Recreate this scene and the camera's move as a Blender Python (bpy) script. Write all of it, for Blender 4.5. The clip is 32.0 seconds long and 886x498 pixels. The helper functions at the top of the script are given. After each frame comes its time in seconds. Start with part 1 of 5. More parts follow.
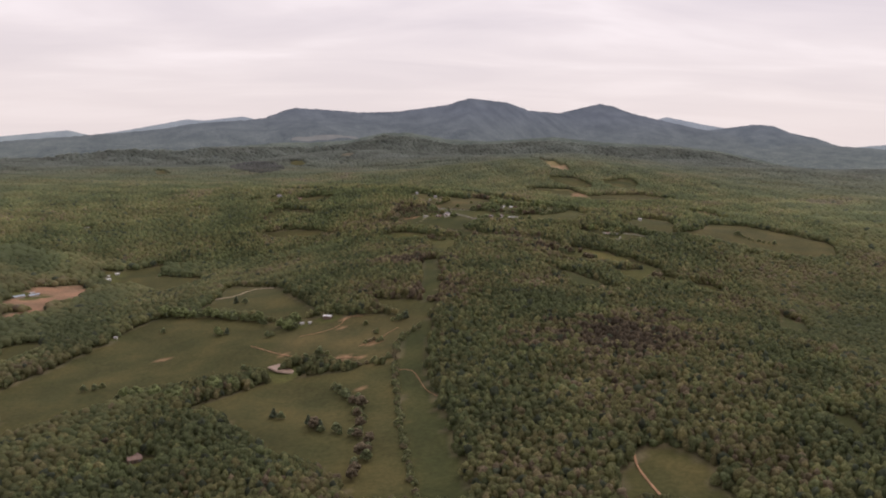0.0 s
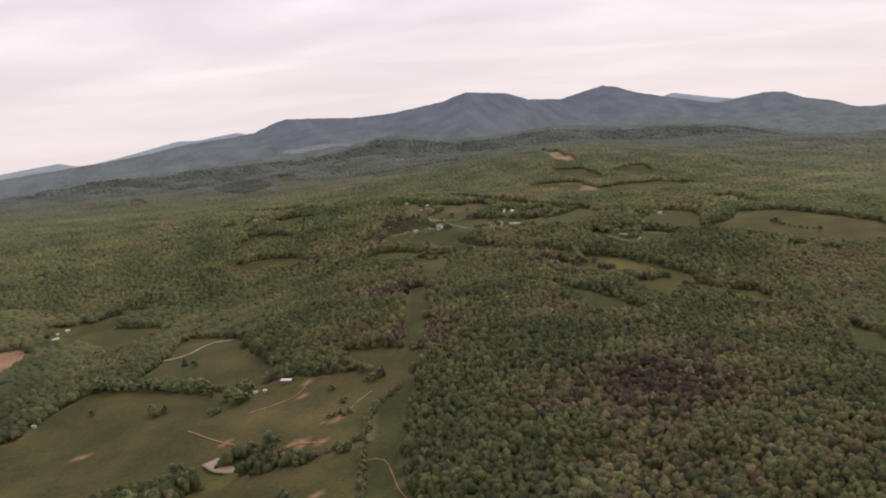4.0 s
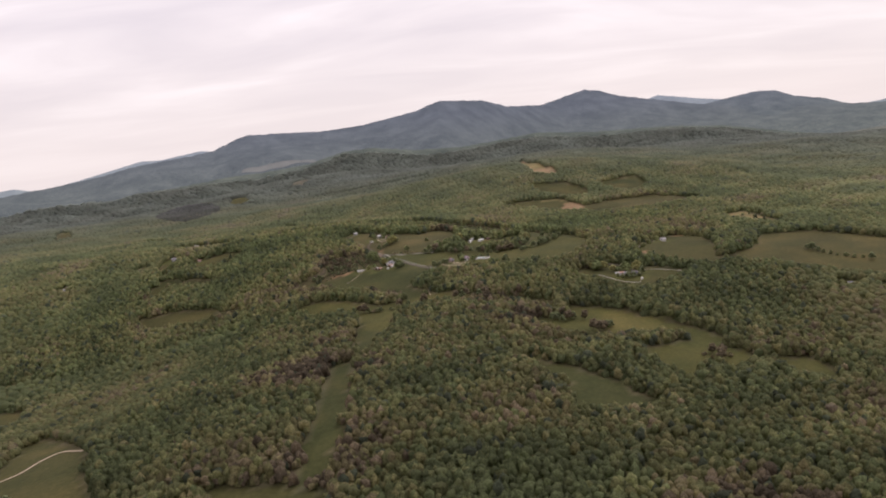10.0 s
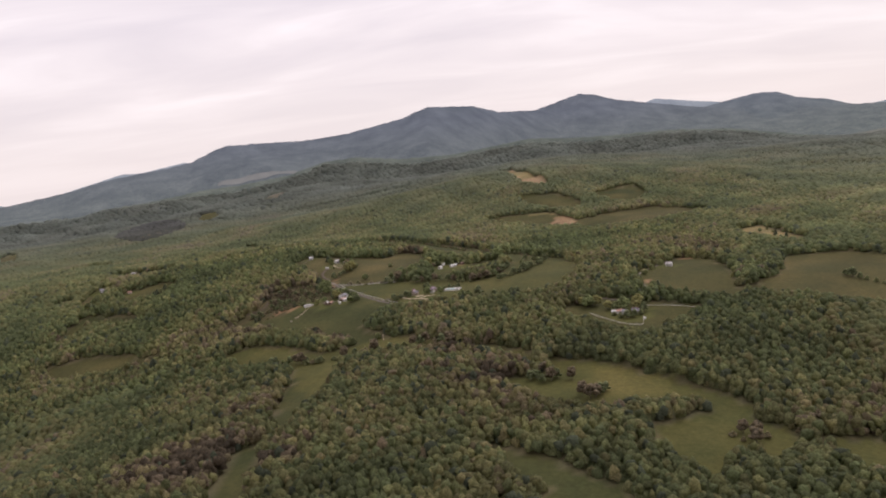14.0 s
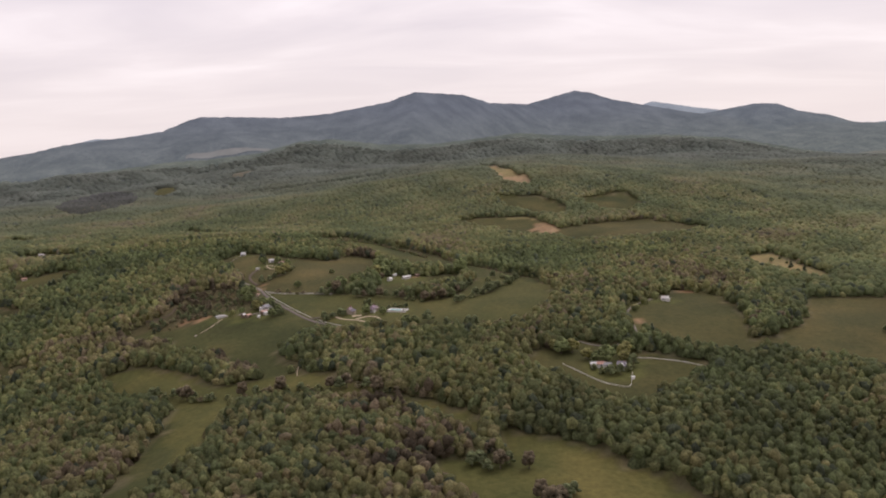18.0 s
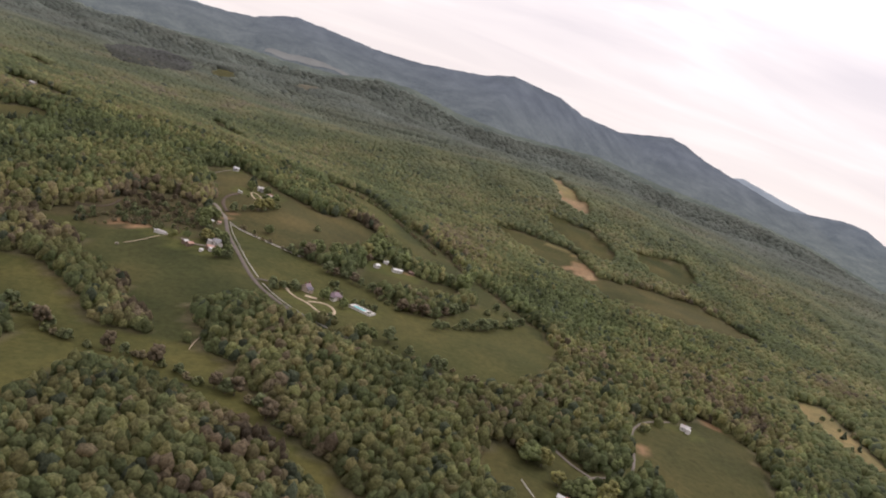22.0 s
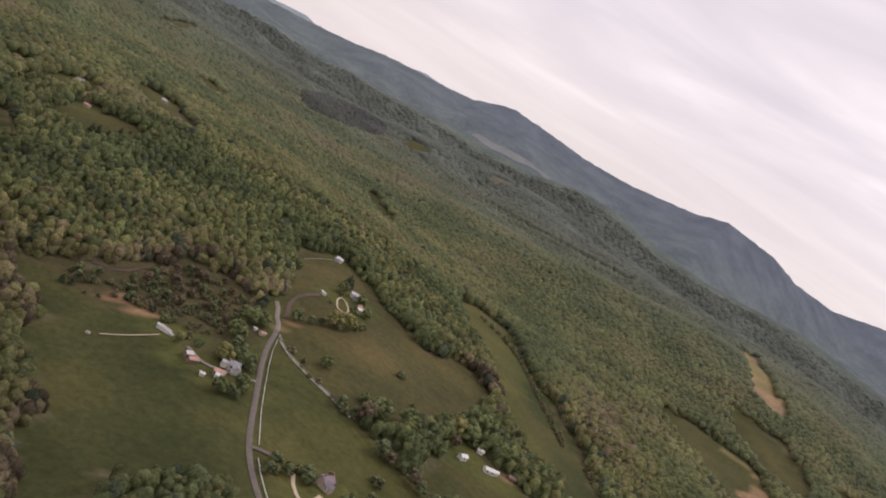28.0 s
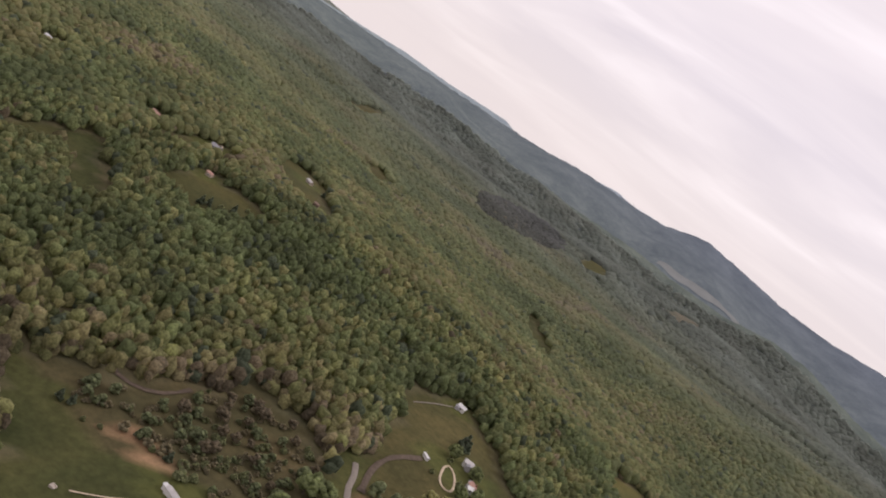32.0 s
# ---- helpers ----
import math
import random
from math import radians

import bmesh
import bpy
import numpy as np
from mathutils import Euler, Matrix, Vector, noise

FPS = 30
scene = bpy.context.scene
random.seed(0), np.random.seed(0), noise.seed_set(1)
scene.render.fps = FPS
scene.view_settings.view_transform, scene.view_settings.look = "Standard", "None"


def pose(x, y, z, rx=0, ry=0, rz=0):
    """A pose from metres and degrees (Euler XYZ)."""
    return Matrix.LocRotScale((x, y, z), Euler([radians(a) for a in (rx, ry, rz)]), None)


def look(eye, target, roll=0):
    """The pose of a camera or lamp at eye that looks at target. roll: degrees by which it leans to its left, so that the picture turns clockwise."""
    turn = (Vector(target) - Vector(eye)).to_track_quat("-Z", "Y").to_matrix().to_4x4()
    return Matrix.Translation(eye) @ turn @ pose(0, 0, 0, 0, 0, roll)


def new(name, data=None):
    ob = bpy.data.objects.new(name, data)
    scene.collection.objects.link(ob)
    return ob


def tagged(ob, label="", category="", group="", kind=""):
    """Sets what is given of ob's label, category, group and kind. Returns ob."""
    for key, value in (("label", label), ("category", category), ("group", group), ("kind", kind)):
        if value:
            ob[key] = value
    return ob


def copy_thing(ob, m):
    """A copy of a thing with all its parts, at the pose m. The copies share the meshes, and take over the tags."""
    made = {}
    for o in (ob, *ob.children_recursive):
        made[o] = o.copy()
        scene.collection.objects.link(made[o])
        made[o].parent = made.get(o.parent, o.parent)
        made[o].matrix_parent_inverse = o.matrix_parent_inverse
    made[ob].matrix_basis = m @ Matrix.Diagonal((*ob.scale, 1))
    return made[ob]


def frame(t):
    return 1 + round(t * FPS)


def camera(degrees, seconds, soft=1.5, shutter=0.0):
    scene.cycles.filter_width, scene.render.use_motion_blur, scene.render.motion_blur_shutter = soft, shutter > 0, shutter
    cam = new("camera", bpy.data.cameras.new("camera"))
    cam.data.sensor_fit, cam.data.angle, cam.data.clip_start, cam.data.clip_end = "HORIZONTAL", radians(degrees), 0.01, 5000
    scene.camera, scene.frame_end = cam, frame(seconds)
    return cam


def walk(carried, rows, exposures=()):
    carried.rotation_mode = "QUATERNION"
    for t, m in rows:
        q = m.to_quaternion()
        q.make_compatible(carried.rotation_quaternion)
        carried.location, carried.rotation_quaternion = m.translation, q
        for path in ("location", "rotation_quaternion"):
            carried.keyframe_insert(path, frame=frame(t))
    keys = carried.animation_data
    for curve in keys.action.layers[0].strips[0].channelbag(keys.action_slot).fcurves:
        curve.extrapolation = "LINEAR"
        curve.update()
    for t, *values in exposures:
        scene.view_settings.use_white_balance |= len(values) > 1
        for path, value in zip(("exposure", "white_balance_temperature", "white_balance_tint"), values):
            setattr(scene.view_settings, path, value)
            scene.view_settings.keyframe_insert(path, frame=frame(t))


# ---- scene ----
cam = camera(53.5, 32.0, soft=2.0)
# seconds, eye x, y, z, heading to the left, pitch, roll
ROWS = [
    (0, 0.00, -0.00, 160.00, -0.41, -7.35, 0.83),
    (0.5, 3.60, 18.96, 160.66, 0.05, -7.09, -1.35),
    (1, 7.18, 37.90, 161.30, 0.25, -6.90, -2.08),
    (1.5, 10.73, 56.80, 161.93, 0.21, -7.15, -1.54),
    (2, 14.21, 75.65, 162.59, 0.05, -7.06, -2.59),
    (2.5, 17.64, 94.44, 163.28, -0.04, -7.10, -3.76),
    (3, 21.02, 113.16, 163.94, 0.21, -6.98, -5.70),
    (3.5, 24.32, 131.81, 164.56, 0.32, -7.25, -4.88),
    (5.5, 36.24, 204.59, 165.65, 0.86, -7.77, -4.24),
    (6, 39.18, 222.68, 165.92, 1.12, -7.42, -6.39),
    (6.5, 42.04, 240.73, 166.19, 1.11, -7.05, -6.86),
    (7, 44.81, 258.71, 166.42, 0.93, -7.11, -5.30),
    (7.5, 47.54, 276.61, 166.55, 0.47, -7.14, -4.80),
    (8, 50.32, 294.47, 166.57, 0.28, -6.98, -5.28),
    (8.5, 53.24, 312.30, 166.50, 0.07, -7.05, -5.81),
    (9, 56.34, 330.16, 166.33, 0.20, -6.74, -6.74),
    (9.5, 59.64, 348.01, 166.05, 0.11, -6.62, -6.53),
    (10, 63.18, 365.88, 165.67, -0.28, -6.96, -6.24),
    (10.5, 67.00, 383.77, 165.22, -0.43, -6.99, -6.53),
    (11, 71.05, 401.67, 164.73, -0.37, -6.80, -6.68),
    (11.5, 75.21, 419.57, 164.29, -0.30, -7.04, -6.11),
    (12, 79.43, 437.45, 163.95, -0.19, -6.72, -6.63),
    (12.5, 83.67, 455.28, 163.65, -0.23, -6.44, -6.33),
    (13, 87.91, 473.05, 163.34, -0.27, -6.39, -6.33),
    (13.5, 92.11, 490.72, 162.99, -0.29, -6.46, -6.87),
    (14, 96.21, 508.28, 162.59, -0.39, -6.47, -7.04),
    (14.5, 100.24, 525.74, 162.17, -0.60, -6.48, -7.70),
    (16.5, 114.14, 594.02, 161.14, -0.97, -6.51, -7.49),
    (17, 117.29, 610.53, 161.03, -0.96, -6.49, -7.60),
    (17.5, 120.34, 626.94, 160.95, -1.13, -6.77, -5.69),
    (18, 123.27, 643.25, 160.86, -1.30, -7.28, -2.82),
    (18.5, 126.09, 659.42, 160.82, -1.26, -7.71, -0.23),
    (19, 128.83, 675.41, 160.89, -1.40, -8.23, 3.53),
    (19.5, 131.46, 691.21, 161.13, -1.49, -8.63, 6.78),
    (20, 133.94, 706.84, 161.47, -1.32, -8.80, 8.92),
    (20.5, 136.22, 722.36, 161.86, -1.08, -8.91, 11.70),
    (21, 138.30, 737.85, 162.34, -0.42, -9.01, 13.55),
    (21.5, 140.22, 753.30, 162.94, 0.36, -9.20, 16.32),
    (22, 141.87, 768.72, 163.64, 1.08, -9.00, 19.18),
    (22.5, 143.17, 784.06, 164.44, 1.87, -8.72, 20.84),
    (23, 144.08, 799.40, 165.32, 3.19, -8.11, 20.10),
    (23.5, 144.56, 814.83, 166.26, 4.56, -7.58, 20.68),
    (24, 144.69, 830.29, 167.21, 5.71, -7.26, 21.79),
    (24.5, 144.48, 845.77, 168.25, 6.53, -7.10, 23.93),
    (25, 143.99, 861.21, 169.37, 7.58, -6.92, 25.19),
    (25.5, 143.30, 876.49, 170.52, 8.87, -6.86, 26.28),
    (27.5, 135.94, 932.21, 174.83, 13.35, -7.73, 31.01),
    (28, 132.73, 946.38, 175.65, 14.44, -8.26, 32.48),
    (28.5, 129.20, 960.50, 176.34, 15.94, -8.48, 33.36),
    (29, 125.36, 974.46, 176.82, 17.35, -8.73, 34.30),
    (29.5, 121.13, 988.27, 177.17, 19.12, -8.69, 34.40),
    (30, 116.55, 1001.90, 177.45, 20.89, -8.67, 35.12),
    (30.5, 111.70, 1015.25, 177.63, 22.66, -8.77, 36.37),
    (31, 106.57, 1028.27, 177.76, 24.41, -8.86, 37.16),
    (31.5, 101.18, 1041.02, 177.93, 26.04, -9.01, 38.48),
    (32, 95.67, 1053.60, 178.11, 27.81, -9.28, 39.37),
]


def aim(x, y, z, yaw, pitch, roll):
    a, b = radians(yaw), radians(pitch)
    way = Vector((-math.sin(a) * math.cos(b), math.cos(a) * math.cos(b), math.sin(b)))
    return look((x, y, z), Vector((x, y, z)) + way * 100.0, roll)


walk(cam, [(t, aim(*row)) for t, *row in ROWS], exposures=[(0.0, -0.08, 6440, 13), (3.0, -0.03, 6440, 13), (8.0, 0.04, 6440, 13), (15.0, 0.03, 6440, 13), (18.0, 0.0, 6440, 13), (19.0, 0.16, 6440, 10.5), (23.5, 0.14, 6440, 10.5), (25.0, 0.0, 6440, 12.5), (28.5, -0.04, 6440, 13.5), (32.0, -0.02, 6440, 13)])

# ---------------------------------------------------------------- light
world = bpy.data.worlds.new("overcast_sky")
scene.world = world
world.use_nodes = True
wt = world.node_tree
wt.nodes.clear()


def wnode(kind, **kw):
    n = wt.nodes.new(kind)
    for k, v in kw.items():
        n.inputs[k].default_value = v
    return n


SUN_HEIGHT, SUN_BEARING = 50.0, 42.0
sky = wt.nodes.new("ShaderNodeTexSky")
sky.sky_type, sky.sun_disc = "NISHITA", False
sky.sun_elevation, sky.sun_rotation = radians(SUN_HEIGHT), radians(SUN_BEARING)
geo = wt.nodes.new("ShaderNodeTexCoord")
parts_ = wt.nodes.new("ShaderNodeSeparateXYZ")
wt.links.new(geo.outputs["Generated"], parts_.inputs[0])
# cloud deck: the view direction is laid onto a flat layer far above
lift = wt.nodes.new("ShaderNodeMath")
lift.operation = "MAXIMUM"
lift.inputs[1].default_value = 0.0
wt.links.new(parts_.outputs["Z"], lift.inputs[0])
plus = wt.nodes.new("ShaderNodeMath")
plus.inputs[1].default_value = 0.13
wt.links.new(lift.outputs[0], plus.inputs[0])
flat = wt.nodes.new("ShaderNodeVectorMath")
flat.operation = "DIVIDE"
both = wt.nodes.new("ShaderNodeCombineXYZ")
for axis in "XYZ":
    wt.links.new(plus.outputs[0], both.inputs[axis])
wt.links.new(geo.outputs["Generated"], flat.inputs[0])
wt.links.new(both.outputs[0], flat.inputs[1])
stretch = wt.nodes.new("ShaderNodeMapping")
stretch.inputs["Scale"].default_value = (0.55, 1.0, 0.0)
stretch.inputs["Rotation"].default_value = (0, 0, radians(-16))
wt.links.new(flat.outputs[0], stretch.inputs["Vector"])
puffs = wnode("ShaderNodeTexNoise", Scale=1.25, Detail=5.0, Roughness=0.5, Distortion=0.5)
wt.links.new(stretch.outputs[0], puffs.inputs["Vector"])
tone = wt.nodes.new("ShaderNodeValToRGB")
tone.color_ramp.elements[0].position, tone.color_ramp.elements[1].position = 0.36, 0.68
tone.color_ramp.elements[0].color = (0.64, 0.58, 0.61, 1)
tone.color_ramp.elements[1].color = (0.90, 0.825, 0.835, 1)
mid = tone.color_ramp.elements.new(0.52)
mid.color = (0.74, 0.67, 0.685, 1)
wt.links.new(puffs.outputs["Fac"], tone.inputs["Fac"])
# towards the horizon the deck thins into even haze
near_horizon = wt.nodes.new("ShaderNodeMapRange")
near_horizon.inputs["From Min"].default_value, near_horizon.inputs["From Max"].default_value = 0.0, 0.17
near_horizon.inputs["To Min"].default_value, near_horizon.inputs["To Max"].default_value = 0.12, 1.0
wt.links.new(parts_.outputs["Z"], near_horizon.inputs["Value"])
deck = wt.nodes.new("ShaderNodeMix")
deck.data_type = "RGBA"
deck.inputs["A"].default_value = (0.70, 0.62, 0.60, 1)
wt.links.new(near_horizon.outputs["Result"], deck.inputs["Factor"])
wt.links.new(tone.outputs["Color"], deck.inputs["B"])
# the deck is brightest round the veiled sun
sun_way = (math.sin(radians(SUN_BEARING)) * math.cos(radians(SUN_HEIGHT)), math.cos(radians(SUN_BEARING)) * math.cos(radians(SUN_HEIGHT)), math.sin(radians(SUN_HEIGHT)))
toward = wt.nodes.new("ShaderNodeVectorMath")
toward.operation = "DOT_PRODUCT"
toward.inputs[1].default_value = sun_way
wt.links.new(geo.outputs["Generated"], toward.inputs[0])
glow = wt.nodes.new("ShaderNodeMapRange")
glow.interpolation_type = "SMOOTHSTEP"
glow.inputs["From Min"].default_value, glow.inputs["From Max"].default_value = 0.72, 1.0
glow.inputs["To Min"].default_value, glow.inputs["To Max"].default_value = 1.0, 1.7
wt.links.new(toward.outputs["Value"], glow.inputs["Value"])
clear_bg, cloud_bg = wnode("ShaderNodeBackground", Strength=0.08), wnode("ShaderNodeBackground", Strength=1.36)
wt.links.new(sky.outputs["Color"], clear_bg.inputs["Color"])
wt.links.new(deck.outputs["Result"], cloud_bg.inputs["Color"])
power = wt.nodes.new("ShaderNodeMath")
power.operation = "MULTIPLY"
power.inputs[1].default_value = 1.31
wt.links.new(glow.outputs["Result"], power.inputs[0])
wt.links.new(power.outputs[0], cloud_bg.inputs["Strength"])
cover = wt.nodes.new("ShaderNodeMixShader")
cover.inputs["Fac"].default_value = 0.93
wt.links.new(clear_bg.outputs[0], cover.inputs[1])
wt.links.new(cloud_bg.outputs[0], cover.inputs[2])
out_ = wt.nodes.new("ShaderNodeOutputWorld")
wt.links.new(cover.outputs[0], out_.inputs["Surface"])

sun = new("sun", bpy.data.lights.new("sun", "SUN"))
sun.data.energy, sun.data.angle, sun.data.color = 0.9, radians(14), (1.0, 0.95, 0.88)
sun.matrix_world = look(Vector(sun_way) * 400.0, (0, 0, 0))

# ---------------------------------------------------------------- materials


def surface(name, rough=0.9, metal=0.0, spec=0.2):
    m = bpy.data.materials.new(name)
    m.use_nodes = True
    t = m.node_tree
    b = t.nodes["Principled BSDF"]
    b.inputs["Roughness"].default_value, b.inputs["Metallic"].default_value = rough, metal
    b.inputs["Specular IOR Level"].default_value = spec
    return m, t, b


def noise_node(t, scale, detail=3.0, rough=0.55, coords="Object"):
    tc = t.nodes.new("ShaderNodeTexCoord")
    n = t.nodes.new("ShaderNodeTexNoise")
    n.inputs["Scale"].default_value, n.inputs["Detail"].default_value, n.inputs["Roughness"].default_value = scale, detail, rough
    t.links.new(tc.outputs[coords], n.inputs["Vector"])
    return n


def mix_rgb(t, a, b, fac, how="MIX"):
    """a, b: colours or sockets; fac: number or socket."""
    n = t.nodes.new("ShaderNodeMix")
    n.data_type, n.blend_type = "RGBA", how
    for socket, v in (("A", a), ("B", b)):
        if isinstance(v, tuple):
            n.inputs[socket].default_value = (*v, 1.0) if len(v) == 3 else v
        else:
            t.links.new(v, n.inputs[socket])
    if isinstance(fac, (int, float)):
        n.inputs["Factor"].default_value = fac
    else:
        t.links.new(fac, n.inputs["Factor"])
    return n.outputs["Result"]


def spread(t, socket, lo, hi):
    n = t.nodes.new("ShaderNodeMapRange")
    n.inputs["From Min"].default_value, n.inputs["From Max"].default_value = lo, hi
    t.links.new(socket, n.inputs["Value"])
    return n.outputs["Result"]


def bump(t, b, socket, strength, distance):
    n = t.nodes.new("ShaderNodeBump")
    n.inputs["Strength"].default_value, n.inputs["Distance"].default_value = strength, distance
    t.links.new(socket, n.inputs["Height"])
    t.links.new(n.outputs["Normal"], b.inputs["Normal"])


def attribute(t, name):
    n = t.nodes.new("ShaderNodeAttribute")
    n.attribute_name = name
    return n.outputs["Color"]


def plain(name, color, rough=0.8, metal=0.0, scale=3.0, vary=0.25, spec=0.3, relief=0.0):
    """A surface with two scales of mottling round one colour."""
    m, t, b = surface(name, rough, metal, spec)
    fine, broad = noise_node(t, scale, 5.0), noise_node(t, scale * 0.13, 2.0)
    dark = tuple(c * (1 - vary) for c in color)
    light = tuple(min(1.0, c * (1 + vary)) for c in color)
    c1 = mix_rgb(t, dark, light, spread(t, fine.outputs["Fac"], 0.3, 0.7))
    c2 = mix_rgb(t, c1, tuple(c * (1 - 0.7 * vary) for c in color), spread(t, broad.outputs["Fac"], 0.45, 0.75))
    t.links.new(c2, b.inputs["Base Color"])
    if relief:
        bump(t, b, fine.outputs["Fac"], 0.6, relief)
    return m


def leaf_material(name, relief, depth):
    """Foliage: each tree's own tint, lighter and darker clumps, small leaf relief. depth: how strongly the clumps differ."""

    def between(amount):
        return tuple(1 - 0.8 * amount * depth for _ in range(3)), tuple(1 + amount * depth for _ in range(3))

    m, t, b = surface(name, 0.75, 0.0, 0.12)
    tint = attribute(t, "tint")
    g = t.nodes.new("ShaderNodeNewGeometry")
    island = mix_rgb(t, *between(0.2), g.outputs["Random Per Island"])
    c = mix_rgb(t, tint, island, 1.0, "MULTIPLY")
    n, tuft = noise_node(t, 0.35, 2.0, 0.6), noise_node(t, 1.1, 3.0, 0.6)
    c = mix_rgb(t, c, mix_rgb(t, *between(0.22), spread(t, n.outputs["Fac"], 0.32, 0.68)), 1.0, "MULTIPLY")
    c = mix_rgb(t, c, mix_rgb(t, *between(0.36), spread(t, tuft.outputs["Fac"], 0.37, 0.64)), 1.0, "MULTIPLY")
    t.links.new(c, b.inputs["Base Color"])
    if relief:
        bump(t, b, tuft.outputs["Fac"], 1.0, relief)
    # light that comes through the leaves
    through_leaf = t.nodes.new("ShaderNodeBsdfTranslucent")
    t.links.new(mix_rgb(t, c, (1.5, 1.5, 1.45), 1.0, "MULTIPLY"), through_leaf.inputs["Color"])
    both_ = t.nodes.new("ShaderNodeMixShader")
    both_.inputs["Fac"].default_value = 0.5
    t.links.new(b.outputs[0], both_.inputs[1])
    t.links.new(through_leaf.outputs[0], both_.inputs[2])
    t.links.new(both_.outputs[0], t.nodes["Material Output"].inputs["Surface"])
    return m


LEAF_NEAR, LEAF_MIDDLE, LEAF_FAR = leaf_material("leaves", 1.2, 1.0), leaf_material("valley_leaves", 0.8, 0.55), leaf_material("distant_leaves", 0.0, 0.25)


def ground_material():
    m, t, b = surface("ground", 0.95, 0.0, 0.1)
    c = attribute(t, "soil")
    fine, broad = noise_node(t, 0.35, 6.0, 0.7), noise_node(t, 0.03, 4.0, 0.6)
    c = mix_rgb(t, c, mix_rgb(t, (0.72, 0.74, 0.7), (1.28, 1.26, 1.2), spread(t, fine.outputs["Fac"], 0.3, 0.7)), 1.0, "MULTIPLY")
    c = mix_rgb(t, c, mix_rgb(t, (0.82, 0.86, 0.8), (1.22, 1.13, 1.05), spread(t, broad.outputs["Fac"], 0.35, 0.65)), 1.0, "MULTIPLY")
    t.links.new(c, b.inputs["Base Color"])
    bump(t, b, fine.outputs["Fac"], 0.5, 0.5)
    return m


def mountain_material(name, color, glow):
    """Wooded slopes miles off, a backdrop with haze painted in: bluish colour, faint emission."""
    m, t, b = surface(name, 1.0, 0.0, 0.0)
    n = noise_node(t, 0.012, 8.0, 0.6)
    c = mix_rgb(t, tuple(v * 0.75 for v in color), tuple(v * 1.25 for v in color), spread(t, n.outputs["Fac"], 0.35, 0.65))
    # greener woods on the lower slopes; the bluer tops carry the painted haze
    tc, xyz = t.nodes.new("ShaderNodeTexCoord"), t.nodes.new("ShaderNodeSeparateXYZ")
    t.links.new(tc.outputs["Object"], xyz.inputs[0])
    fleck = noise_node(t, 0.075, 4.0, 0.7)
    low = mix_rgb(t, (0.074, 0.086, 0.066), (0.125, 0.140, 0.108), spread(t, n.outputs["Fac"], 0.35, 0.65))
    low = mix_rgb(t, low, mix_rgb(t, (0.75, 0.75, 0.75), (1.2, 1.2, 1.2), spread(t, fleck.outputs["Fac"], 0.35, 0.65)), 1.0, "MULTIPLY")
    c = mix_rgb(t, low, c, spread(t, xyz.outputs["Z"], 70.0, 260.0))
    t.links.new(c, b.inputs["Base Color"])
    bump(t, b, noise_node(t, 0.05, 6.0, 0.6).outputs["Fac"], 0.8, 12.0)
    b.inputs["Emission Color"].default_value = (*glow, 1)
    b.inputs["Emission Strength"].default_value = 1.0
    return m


GROUND = ground_material()

# ---------------------------------------------------------------- lie of the land
RAMP_Y = [200, 600, 900, 1200, 1500, 2000, 2600, 3500]
RAMP_Z = [-18, -2, 18, 38, 54, 64, 60, 50]
SWELL_X = [-420, -210, 0, 210, 420]
SWELLS = {500: (-6, -9, 0, 12, 1), 700: (-14, -13, 8, 3, -8), 900: (-15, 0, 17, -6, -13), 1100: (-31, -26, -9, 17, 1),
          1300: (-14, 4, 13, -1, 0), 1500: (4, 13, 8, -7, -3), 1700: (-3, -6, -8, 0, 1), 1950: (-2, -1, 5, 24, 12)}
# foothills: x, y, height, spread across, spread along
HILLS = [(300, 2330, 34, 190, 230), (-170, 2700, 46, 280, 230), (640, 2520, 22, 240, 240),
         (1050, 2300, 10, 330, 300)]


def ripple(x, y, size, seed):
    """Smooth pseudo-random swell, about -1 to 1."""
    r = np.random.RandomState(seed)
    out = np.zeros(np.shape(x))
    for _ in range(6):
        a, ph, k = r.uniform(0, 2 * np.pi), r.uniform(0, 2 * np.pi), 2 * np.pi / (size * r.uniform(0.7, 1.5))
        out = out + np.sin(k * (np.cos(a) * x + np.sin(a) * y) + ph + 0.8 * np.sin(k * 0.6 * (np.sin(a) * x - np.cos(a) * y)))
    return out / 3.2


def land(x, y):
    """Height of the bare ground."""
    x, y = np.asarray(x, float), np.asarray(y, float)
    z = np.interp(y, RAMP_Y, RAMP_Z)
    for cy, row in SWELLS.items():
        for cx, h in zip(SWELL_X, row):
            if h:
                z = z + h * np.exp(-((x - cx) ** 2 + (y - cy) ** 2) / (2 * 150.0**2))
    for cx, cy, h, sx, sy in HILLS:
        z = z + h * np.exp(-((x - cx) ** 2) / (2 * sx * sx) - (y - cy) ** 2 / (2 * sy * sy))
    far = np.clip((np.hypot(x, y) - 1500) / 900, 0, 1)
    return z + 1.2 * ripple(x, y, 130, 3) + far * 7 * ripple(x, y, 420, 5)

# ---------------------------------------------------------------- ground sheet
FOREST_FLOOR = (0.115, 0.105, 0.066)


def steps(lo, hi, fine, grow, end):
    """Even steps from lo to hi, then ever longer ones out to end."""
    out, s, v = list(np.arange(lo, hi + 0.1, fine)), fine, hi
    while v < end:
        s = min(s * grow, 90.0)
        v += s
        out.append(v)
    return out


